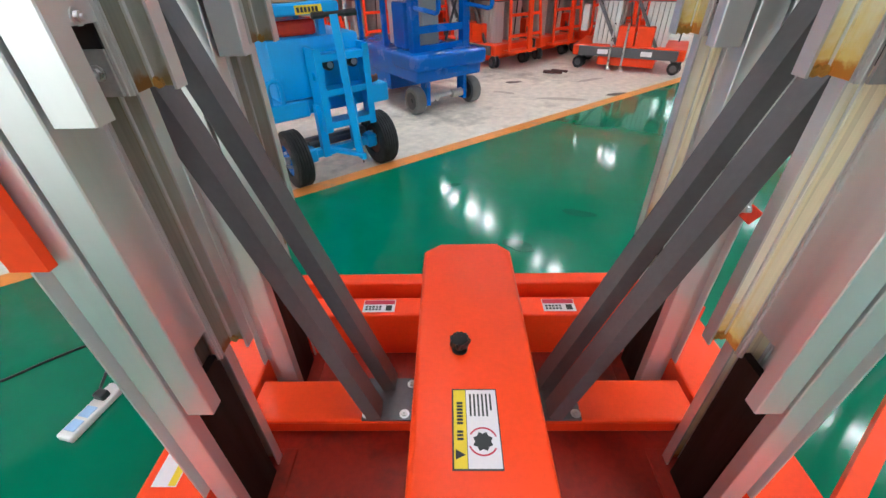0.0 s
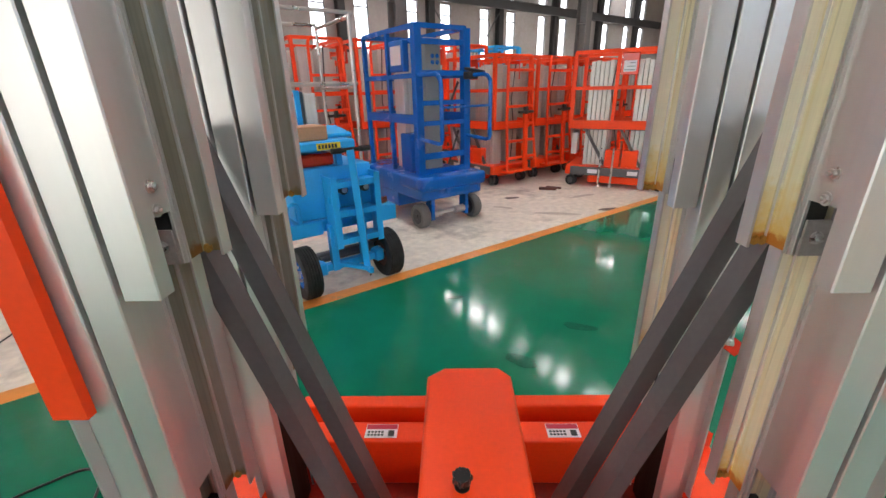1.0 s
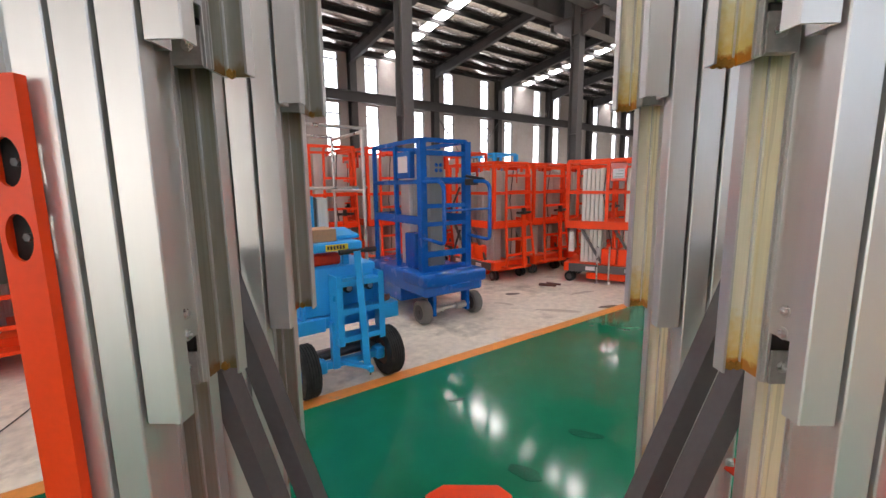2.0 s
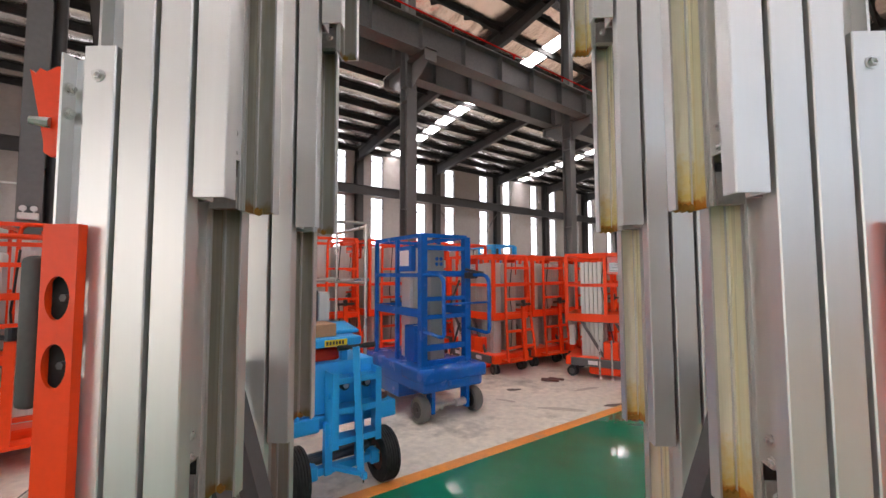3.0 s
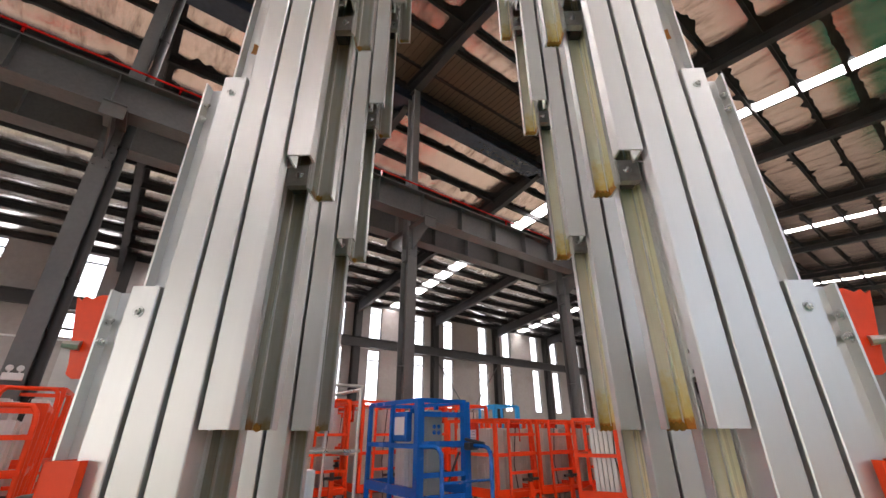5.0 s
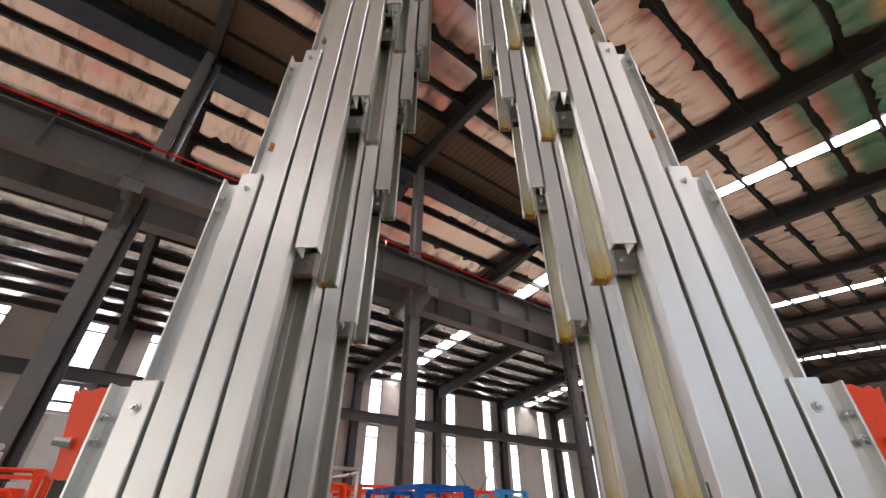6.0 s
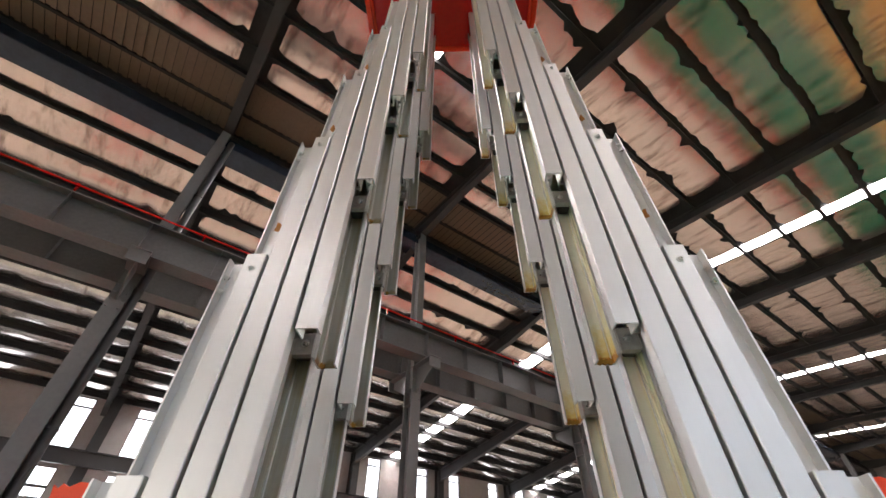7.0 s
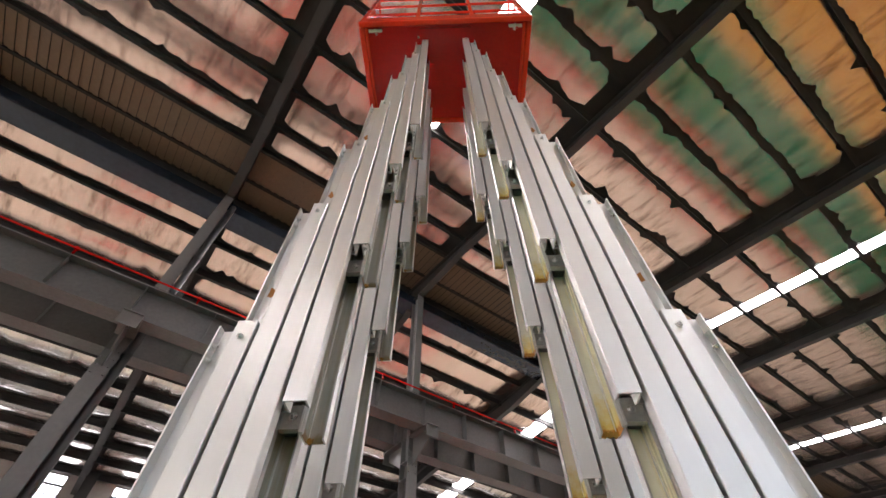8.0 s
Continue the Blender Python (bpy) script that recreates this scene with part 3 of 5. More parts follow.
while s < S1:
    if not strip(s) and not strip(s + 0.2):
        for x0, x1, d in ((s, s + 0.10, 0.012), (s + 0.10, s + 0.20, 0.045)):
            box(bm, x0, 6.1, roof_z(7) - d - 0.07, x1, 7.88, roof_z(7) - d - 0.066)
    s += 0.2
hall_solid("ceiling_ribbed_sheet", bm, RIBBED, "bare brown ribbed roof sheet by the column row", "ceiling")
bm = bmesh.new()
soft_box(bm, S0, 7.72, 10.40, S1, 8.36, 10.72, 0.03, 2)
hall_solid("ceiling_gutter", bm, GUTTER, "dark steel valley gutter under the roof", "gutter")

# ---------------------------------------------------------------- the four-mast lift in the middle
XC = 0.385                                    # the lift's middle line
X0, PITCH, WIDE = -0.187, 0.0559, 0.0478      # outer edge of the lowest section, step and width of a section
NEAR, FAR, STEP, LENGTH, LOW = 0.675, 1.054, 0.495, 1.71, 0.123
SLOT = 0.084                                  # height of the opening at a section's foot
LIFT = pose(0, 0, 0)
lift = thing("aerial_lift", LIFT, "extended four-mast aluminium aerial lift on an orange steel chassis", "aerial lift")


def section_mesh(flip):
    """One extruded mast section: box-edged front strip, web with a slot at its foot, greased U-channel behind, tongue on the outer side."""
    w, k = WIDE, -1 if flip else 1
    front = [(0.0018, 0), (w - 0.0018, 0), (w, 0.0018), (w, 0.028), (w - 0.004, 0.028), (w - 0.004, 0.004), (0.004, 0.004), (0.004, 0.045)]
    track = [(0.004, 0.120), (0.004, 0.1225), (0.0085, 0.1235), (0.0085, 0.1260), (0.0052, 0.1268), (0.0052, 0.1292), (0.0085, 0.130), (0.0085, 0.1325), (0.004, 0.1335), (0.004, 0.1705), (0.0072, 0.1712), (0.0086, 0.1730), (0.0080, 0.176), (w - 0.004, 0.176), (w - 0.004, 0.154), (w, 0.154), (w, 0.180), (0, 0.180), (0, 0.120)]
    tongue = [(0, 0.045), (0, 0.042), (-0.050, 0.042), (-0.050, 0.016), (-0.046, 0.016), (-0.046, 0.038), (0, 0.038), (0, 0.0018)]
    bm = bmesh.new()
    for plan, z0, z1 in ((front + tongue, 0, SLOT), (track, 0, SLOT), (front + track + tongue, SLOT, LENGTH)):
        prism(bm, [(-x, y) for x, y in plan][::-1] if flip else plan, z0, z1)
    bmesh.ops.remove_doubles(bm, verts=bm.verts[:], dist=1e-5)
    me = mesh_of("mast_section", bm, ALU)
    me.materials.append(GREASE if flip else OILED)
    # darker copy for the channel's side wall, its shade put into the colour
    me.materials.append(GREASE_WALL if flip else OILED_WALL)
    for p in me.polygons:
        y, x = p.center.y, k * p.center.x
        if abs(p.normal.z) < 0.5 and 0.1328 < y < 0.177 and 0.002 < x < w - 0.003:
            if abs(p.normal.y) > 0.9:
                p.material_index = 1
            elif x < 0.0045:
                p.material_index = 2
    return me


def block_mesh(flip):
    """The bent steel slider bracket at a section's foot."""
    k = -1 if flip else 1
    bm = bmesh.new()
    for x0, x1, y0, y1, z0, z1 in ((-0.042, 0.0025, 0.112, 0.116, 0.002, 0.056), (-0.042, -0.038, 0.116, 0.130, 0.002, 0.050), (-0.038, -0.0005, 0.116, 0.130, 0.002, 0.006)):
        box(bm, min(k * x0, k * x1), y0, z0, max(k * x0, k * x1), y1, z1)
    return mesh_of("slider_bracket", bm, BLOCK)


def pad_mesh(flip):
    k = -1 if flip else 1
    bm = bmesh.new()
    soft_box(bm, min(k * -0.050, k * -0.017), 0.1425, 0.016, max(k * -0.050, k * -0.017), 0.174, 0.08, 0.003, 1)
    return mesh_of("slider_pad", bm, NYLON)


def gap_shade_mesh(flip):
    """A dark strip added to put shade into the gap between two sections."""
    k = -1 if flip else 1
    bm = bmesh.new()
    box(bm, min(k * -0.0090, k * -0.0006), 0.030, 0.012, max(k * -0.0135, k * -0.0006), 0.0376, LENGTH - 0.004)
    return mesh_of("wiper_strip", bm, NYLON)


def blob_mesh(flip):
    """A thick smear of rusty grease at the foot of the channel."""
    w = WIDE
    k = -1 if flip else 1
    bm = bmesh.new()
    n = 12 if flip else 5
    top = [(0.006 + 0.0031 * i, 0.005 + 0.006 * abs(math.sin(i * 0.9 + 0.4)) + 0.002 * abs(math.sin(i * 4.1))) for i in range(n)]
    low = [(0.006 + 0.0031 * i, 0.001 - 0.004 * abs(math.sin(i * 0.8))) for i in range(n)]
    ring = [(k * x, z) for x, z in low + top[::-1]]
    prism(bm, ring if k > 0 else ring[::-1], -0.1762, -0.1705, Matrix(((1, 0, 0, 0), (0, 0, -1, 0), (0, 1, 0, 0), (0, 0, 0, 1))))
    return mesh_of("grease", bm, RUST)


def bolts_mesh(flip, spots):
    k = -1 if flip else 1
    bm = bmesh.new()
    for (x, y, z), (ax, ay, az) in spots:
        bolt_shape(bm, (k * x, y, z), (k * ax, ay, az), 0.0065, 0.006)
    return mesh_of("bolt", bm, ZINC, False)


pads, gap_shades = [], []
sec, blk, blob, b_in, b_top, b_out = [], [], [], [], [], []
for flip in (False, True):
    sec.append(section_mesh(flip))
    blk.append(block_mesh(flip))
    blob.append(blob_mesh(flip))
    pads.append(pad_mesh(flip))
    gap_shades.append(gap_shade_mesh(flip))
    b_in.append([bolts_mesh(flip, [((0.004, 0.094, z), (1, 0, 0))]) for z in (0.092, 0.126)] + [bolts_mesh(flip, [((-0.016, 0.112, 0.030), (0, -1, 0))])])
    b_top.append(bolts_mesh(flip, [((WIDE * 0.5, 0, LENGTH - 0.045), (0, -1, 0))]))
    b_out.append([bolts_mesh(flip, [((-0.046, 0.027, LENGTH - dz), (1, 0, 0))]) for dz in (0.052, 0.090)])
sections = {}
for row, y in enumerate((NEAR, FAR)):
    for side in (0, 1):
        for i in range(8):
            x = X0 + i * PITCH
            x = 2 * XC - x if side else x
            z = LOW + i * STEP - (0.015 if i == 1 else 0)
            z = min(z, 5.19 - LENGTH)
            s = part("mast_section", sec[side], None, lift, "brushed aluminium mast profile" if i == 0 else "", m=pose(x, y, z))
            sections[row, side, i] = s
            if i > 1:
                part("slider_bracket", blk[side], None, s)
                part("slider_pad", pads[side], None, s)
                for me in b_in[side]:
                    part("bolt", me, None, s)
            if i:
                part("wiper_strip", gap_shades[side], None, s, "dark strip added for the shade in the gap")
                part("grease", blob[side], None, s, "rusty grease")
            if i in (2, 3, 4):
                k = -1 if side else 1
                bm = bmesh.new()
                rim = [(k * (-0.030 + 0.008 * (1 + 0.35 * math.sin(3 * a + i)) * math.cos(a)), 1.33 + 0.02 * side + 0.022 * (1 + 0.3 * math.sin(2 * a + i)) * math.sin(a)) for a in [q * math.tau / 16 for q in range(16)]]
                prism(bm, rim, -0.0378, -0.0372, Matrix(((1, 0, 0, 0), (0, 0, -1, 0), (0, 1, 0, 0), (0, 0, 0, 1))))
                part("rust_smear", bm, RUSTY, s, "orange rust smear")
            part("bolt", b_top[side], None, s)
            for me in b_out[side]:
                part("bolt", me, None, s)

# orange side plates, bumpers and ears on the lowest sections
for side in (0, 1):
    k = -1 if side else 1
    mir = pose(XC, 0, 0) @ Matrix.Diagonal((k, 1, 1, 1)) @ pose(-XC, 0, 0)
    bm = bmesh.new()
    hole = [(1.466, 0.022, 0.030), (1.374, 0.022, 0.030)]
    x0, x1, z0, z1, y0, y1 = -0.214, -0.164, 0.94, 1.568, 0.655, 0.660
    cx = -0.1895
    # plate with two oval holes, built as a ring of quads round each hole
    bands = [(z0, 1.420 - 0.092, None), (1.328, 1.420, hole[1]), (1.420, 1.512, hole[0]), (1.512, z1, None)]
    for za, zb, h in bands:
        if h is None:
            box(bm, x0, y0, za, x1, y1, zb, mir)
            continue
        zc, rx, rz = h
        ring_o, ring_i = [], []
        angles = sorted([q * math.tau / 24 for q in range(24)] + [math.atan2(zz - zc, xx - cx) % math.tau for xx in (x0, x1) for zz in (za, zb)])
        for a in angles:
            c, s_ = math.cos(a), math.sin(a)
            f = min(((x1 - cx) if c > 0 else (cx - x0)) / max(abs(c), 1e-6), ((zb - zc) if s_ > 0 else (zc - za)) / max(abs(s_), 1e-6))
            ring_o.append((cx + c * f, zc + s_ * f))
            ring_i.append((cx + c * rx * 0.8, zc + s_ * rz))
        n24 = len(angles)
        grid = [[bm.verts.new(mir @ Vector((p[0], yy, p[1]))) for p in r] for yy in (y0, y1) for r in (ring_o, ring_i)]
        for q in range(n24):
            n = (q + 1) % n24
            bm.faces.new((grid[0][q], grid[0][n], grid[1][n], grid[1][q]))
            bm.faces.new((grid[2][q], grid[3][q], grid[3][n], grid[2][n]))
            bm.faces.new((grid[1][q], grid[1][n], grid[3][n], grid[3][q]))
            if abs(ring_o[q][0] - ring_o[n][0]) < 1e-6:
                bm.faces.new((grid[0][n], grid[0][q], grid[2][q], grid[2][n]))
    bmesh.ops.remove_doubles(bm, verts=bm.verts[:], dist=1e-4)
    plate = part("side_plate", bm, ORANGE, lift, "orange steel guard plate with two oval holes")
    for xa, xb, dy in ((x0, x0 + 0.005, 0.05), (x1 - 0.005, x1, 0.010)):
        bm = bmesh.new()
        box(bm, xa, y1, z0, xb, y1 + dy, z1, mir)
        part("flange", bm, ORANGE, plate)
    # bumper in two tones: black for its shaded front, grey for the lit side
    bm = bmesh.new()
    soft_box(bm, -0.226, 0.668, 1.315, -0.170, 0.700, 1.53, 0.006, 2, mir)
    pad = part("bumper", bm, RUBBER, plate, "bumper block, its shaded front put in black")
    bm = bmesh.new()
    soft_box(bm, -0.254, 0.660, 1.312, -0.2265, 0.702, 1.525, 0.010, 3, mir)
    part("bumper_lit_side", bm, BUMPER, pad, "bumper side in lit grey", smooth=True)
    for zz in (1.466, 1.374):
        bm = bmesh.new()
        rod(bm, mir @ Vector((-0.184, 0.668, zz)), mir @ Vector((-0.184, 0.658, zz)), 0.0055, 6)
        part("bolt", bm, DARK_STEEL, plate)
    bm = bmesh.new()
    prism(bm, [(-0.347, 1.838), (-0.337, 1.831), (-0.330, 1.840), (-0.318, 1.834), (-0.300, 1.842), (-0.262, 1.838), (-0.262, 1.690), (-0.305, 1.690), (-0.317, 1.698), (-0.318, 1.715), (-0.325, 1.745)][::-1], 0.748, 0.754, mir @ Matrix(((1, 0, 0, 0), (0, 0, 1, 0), (0, 1, 0, 0), (0, 0, 0, 1))))
    ear = part("ear_plate", bm, ORANGE, lift, "orange lug plate")
    bm = bmesh.new()
    rod(bm, mir @ Vector((-0.330, 0.736, 1.748)), mir @ Vector((-0.306, 0.746, 1.746)), 0.0065, 8, 0.009)
    part("bolt", bm, ZINC, ear)
    # red tag on the outer side of one far mast
    if side:
        bm = bmesh.new()
        soft_box(bm, -0.238, 1.035, 0.765, -0.198, 1.040, 0.80, 0.002, 1, mir @ pose(-0.218, 0, 0.782, 0, -38, 0) @ pose(0.218, 0, -0.782))
        tag = part("tag", bm, RED, lift, "small red tag plate")
        bm = bmesh.new()
        bolt_shape(bm, mir @ Vector((-0.200, 1.034, 0.800)), (0, -1, 0), 0.007, 0.008)
        part("bolt", bm, ZINC, tag)

# braces from the foot brackets to the masts
for side in (0, 1):
    k = -1 if side else 1

    def mx(x):
        return 2 * XC - x if side else x
    bm = bmesh.new()
    prism(bm, [(0.095, 0.880), (0.235, 0.880), (0.235, 1.01), (0.095, 1.01)] if not side else [(mx(0.235), 0.880), (mx(0.095), 0.880), (mx(0.095), 1.01), (mx(0.235), 1.01)], 0.252, 0.260)
    foot = part("foot_bracket", bm, DARK_STEEL, lift, "dark grey bolted bracket")
    for bx, by in ((0.108, 0.896), (0.208, 0.896), (0.222, 0.99)):
        bm = bmesh.new()
        bolt_shape(bm, (mx(bx), by, 0.260), (0, 0, 1), 0.009, 0.008)
        part("bolt", bm, ZINC, foot)
    for y, top, low in ((0.905, (-0.185, 1.29), (0.165, 0.262)), (0.995, (-0.178, 1.30), (0.172, 0.262))) if side else ((0.905, (-0.165, 1.29), (0.130, 0.262)), (0.995, (-0.148, 1.30), (0.160, 0.262))):
        bm = bmesh.new()
        a, b = Vector((mx(low[0]), y, low[1])), Vector((mx(top[0]), y, top[1]))
        d = (b - a).normalized()
        nrm = Vector((d.z, 0, -d.x)) * (1 if not side else -1)
        for u0, u1, w0, w1 in ((-0.0185, 0.0185, -0.026, 0.026),):
            q = [bm.verts.new(p + nrm * u + Vector((0, w, 0))) for p in (a, b) for u, w in ((u0, w0), (u1, w0), (u1, w1), (u0, w1))]
            for f in ((3, 2, 1, 0), (4, 5, 6, 7), (0, 1, 5, 4), (1, 2, 6, 5), (2, 3, 7, 6), (3, 0, 4, 7)):
                bm.faces.new([q[i] for i in f])
        part("brace", bm, BRACE, lift, "dark grey painted square-tube brace")

# chassis
CX0, CX1, CY0, CY1 = -0.40, 2 * 0.385 + 0.40, 0.10, 1.40
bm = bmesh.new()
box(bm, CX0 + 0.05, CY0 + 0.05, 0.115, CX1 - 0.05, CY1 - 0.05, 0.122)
part("tray", bm, TRAY_SHADE, lift, "orange steel tray floor")
for nm, (x0, y0, x1, y1, z0, z1) in dict(
        far_rim=(CX0 + 0.20, 1.345, CX1 - 0.20, 1.40, 0.11, 0.336), far_beam=(CX0 + 0.20, 1.215, CX1 - 0.20, 1.300, 0.124, 0.312),
        cross_beam=(-0.215, 0.882, 0.985, 1.012, 0.232, 0.250), cross_web=(-0.205, 0.925, 0.975, 0.985, 0.124, 0.231), near_beam=(-0.38, 0.50, 1.15, 0.61, 0.124, 0.250),
        side_beam=(CX0, CY0, CX0 + 0.17, CY1 - 0.14, 0.11, 0.248), side_beam_b=(CX1 - 0.17, CY0, CX1, CY1 - 0.14, 0.11, 0.248)).items():
    bm = bmesh.new()
    soft_box(bm, x0, y0, z0, x1, y1, z1, 0.008, 2)
    part({"side_beam_b": "side_beam"}.get(nm, nm), bm, ORANGE, lift)
for side in (0, 1):
    k = -1 if side else 1
    mir = pose(XC, 0, 0) @ Matrix.Diagonal((k, 1, 1, 1)) @ pose(-XC, 0, 0)
    bm = bmesh.new()
    prism(bm, [(-0.40, 1.255), (-0.20, 1.215), (-0.20, 1.40), (-0.27, 1.40)], 0.11, 0.30, mir)
    part("corner_gusset", bm, ORANGE, lift)
    # outrigger arm hinged at the chassis corner
    bm = bmesh.new()
    bar(bm, mir @ Vector((-0.335, 0.615, 0.275)), mir @ Vector((-1.30, 1.35, 0.275)), 0.040, 0.05)
    if side:
        arm = part("outrigger_arm", bm, ORANGE, lift, "orange square-tube outrigger arm")
        bm = bmesh.new()
        rod(bm, mir @ Vector((-1.27, 1.327, 0.02)), mir @ Vector((-1.27, 1.327, 0.40)), 0.016, 10)
        rod(bm, mir @ Vector((-1.27, 1.327, 0.004)), mir @ Vector((-1.27, 1.327, 0.03)), 0.06, 14)
        part("jack_foot", bm, ZINC, arm)
    else:
        bm.free()
    # mast shoe plates, in the shade-darkened orange
    for y in (NEAR, FAR):
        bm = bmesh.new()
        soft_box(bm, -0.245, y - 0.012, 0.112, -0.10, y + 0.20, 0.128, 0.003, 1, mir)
        part("mast_shoe", bm, TRAY_SHADE, lift)
        # black plate added for the shade in the open mast foot recess
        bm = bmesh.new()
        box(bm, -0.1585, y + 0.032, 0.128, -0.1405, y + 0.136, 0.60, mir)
        part("recess_shade_plate", bm, RECESS_SHADE, lift, "black plate standing for the shade inside the mast foot")
    # caster wheels
    for y in (0.22, 1.22):
        bm = bmesh.new()
        lathe(bm, [(0.055, -0.022), (0.072, -0.02), (0.075, 0), (0.072, 0.02), (0.055, 0.022)], 20, mir @ pose(-0.30, y, 0.075))
        wheel = part("wheel", bm, GREY_RUBBER, lift, smooth=True)
        bm = bmesh.new()
        rod(bm, mir @ Vector((-0.325, y, 0.075)), mir @ Vector((-0.275, y, 0.075)), 0.054, 16)
        part("rim", bm, ZINC, wheel)

# the long orange cover between the masts
bm = bmesh.new()
tmp = bmesh.new()
plan = [(0.258, 0.16), (0.508, 0.16), (0.508, 1.225), (0.474, 1.265), (0.306, 1.265), (0.258, 1.225)]
prism(tmp, plan, 0.14, 0.56)
bmesh.ops.bevel(tmp, geom=[e for e in tmp.edges if all(v.co.z > 0.5 for v in e.verts)], offset=0.014, segments=3, profile=0.5, affect="EDGES")
join(bm, tmp)
cover = part("cover", bm, ORANGE, lift, "glossy orange steel cover over the hydraulic pack", smooth=True)
bm = bmesh.new()
tmp = bmesh.new()
prism(tmp, [((0.0195 + 0.0035 * math.cos(7 * a)) * math.cos(a), (0.0195 + 0.0035 * math.cos(7 * a)) * math.sin(a)) for a in [q * math.tau / 56 for q in range(56)]], 0.578, 0.594)
bmesh.ops.bevel(tmp, geom=[e for e in tmp.edges if abs(e.verts[0].co.z - e.verts[1].co.z) < 1e-6], offset=0.004, segments=3, profile=0.5, affect="EDGES")
join(bm, tmp, pose(0.353, 0.858, 0))
knob = part("knob", bm, BLACK, cover, "black star-grip knob", smooth=True)
bm = bmesh.new()
lathe(bm, [(0.0, 0.56), (0.017, 0.56), (0.017, 0.5625), (0.009, 0.563), (0.009, 0.580), (0.0, 0.580)], 16, pose(0.353, 0.858, 0) @ Matrix(((0, 1, 0, 0), (0, 0, 1, 0), (1, 0, 0, 0), (0, 0, 0, 1))))
part("stem", bm, BLACK, knob, smooth=True)
# instruction label on the cover
lx0, lx1, ly0, ly1, lz = 0.335, 0.421, 0.600, 0.757, 0.5602
bm = bmesh.new()
box(bm, lx0, ly0, lz, lx1, ly1, lz + 0.0006)
decal = part("label", bm, INK, cover, "yellow and white warning label")
bm = bmesh.new()
box(bm, lx0 + 0.003, ly0 + 0.003, lz + 0.0008, lx0 + 0.026, ly1 - 0.003, lz + 0.0012)
part("yellow_field", bm, YELLOW, decal)
bm = bmesh.new()
box(bm, lx0 + 0.027, ly0 + 0.003, lz + 0.0008, lx1 - 0.002, ly1 - 0.003, lz + 0.0012)
part("white_field", bm, LABEL, decal)
bm = bmesh.new()
for q in range(6):
    box(bm, lx0 + 0.033 + q * 0.0076, ly0 + 0.098 + 0.012 * (q == 5), lz + 0.0014, lx0 + 0.0365 + q * 0.0076, ly1 - 0.012, lz + 0.0018)
for q, (a, b) in enumerate(((0.052, 0.075), (0.082, 0.128))):
    for j in range(3 if q == 0 else 7):
        box(bm, lx0 + 0.009, ly0 + a + j * 0.0068, lz + 0.0014, lx0 + 0.020, ly0 + a + j * 0.0068 + 0.0045, lz + 0.0018)
prism(bm, [(lx0 + 0.006, ly0 + 0.018), (lx0 + 0.023, ly0 + 0.026), (lx0 + 0.006, ly0 + 0.036)], lz + 0.0014, lz + 0.0018)
gx, gy = lx0 + 0.054, ly0 + 0.050
star = []
for q in range(16):
    r = 0.0185 if q % 2 else 0.014
    star.append((gx + r * math.cos(q * math.tau / 16), gy + r * math.sin(q * math.tau / 16)))
prism(bm, star, lz + 0.0014, lz + 0.0018)
part("print", bm, INK, decal)
bm = bmesh.new()
for a0 in (200, 20):
    for ang in range(a0, a0 + 130, 10):
        p, q = arc(gx, gy, 0.0265, ang, ang + 10, 1), arc(gx, gy, 0.0235, ang, ang + 10, 1)
        f = [bm.verts.new((*c, lz + 0.0016)) for c in (p[0], p[1], q[1], q[0])]
        bm.faces.new(f)
part("arrow_print", bm, LABEL_RED, decal)
for x0 in (0.045, 0.635):
    bm = bmesh.new()
    box(bm, x0, 1.228, 0.3125, x0 + 0.105, 1.285, 0.3135)
    d = part("label", bm, LABEL, lift, "small white and red warning label")
    bm = bmesh.new()
    box(bm, x0 + 0.002, 1.263, 0.3138, x0 + 0.103, 1.283, 0.3142)
    part("red_field", bm, LABEL_RED, d)
    bm = bmesh.new()
    for q in range(5):
        box(bm, x0 + 0.008 + q * 0.011, 1.236, 0.3138, x0 + 0.016 + q * 0.011, 1.244, 0.3142)
        box(bm, x0 + 0.008 + q * 0.011, 1.248, 0.3138, x0 + 0.016 + q * 0.011, 1.256, 0.3142)
    box(bm, x0 + 0.075, 1.234, 0.3138, x0 + 0.095, 1.258, 0.3142)
    part("print", bm, INK, d)
bm = bmesh.new()
box(bm, -0.375, 0.715, 0.2485, -0.315, 0.80, 0.2495)
d = part("label", bm, LABEL, lift, "white and yellow sticker")
bm = bmesh.new()
box(bm, -0.335, 0.717, 0.2498, -0.317, 0.798, 0.2502)
part("yellow_field", bm, YELLOW, d)

# work platform on top; the orange deck is deep red to hold its shade
PZ = 5.2
bm = bmesh.new()
soft_box(bm, -0.26, 0.55, PZ, 1.03, 1.33, PZ + 0.03, 0.008, 2)
deck = part("platform_deck", bm, DEEP_RED, lift, "platform underside, its shade put into deep red")
for x0, y0, x1, y1 in ((-0.275, 0.535, 1.045, 0.575), (-0.275, 1.305, 1.045, 1.345), (-0.275, 0.575, -0.235, 1.305), (1.005, 0.575, 1.045, 1.305)):
    bm = bmesh.new()
    soft_box(bm, x0, y0, PZ - 0.035, x1, y1, PZ + 0.12, 0.01, 2)
    part("edge_beam", bm, RED, deck)
for x in (-0.255, 0.17, 0.60, 1.025):
    for y in (0.555, 1.325):
        bm = bmesh.new()
        bar(bm, (x, y, PZ + 0.12), (x, y, PZ + 1.15), 0.03, 0.03)
        part("post", bm, RED, deck)
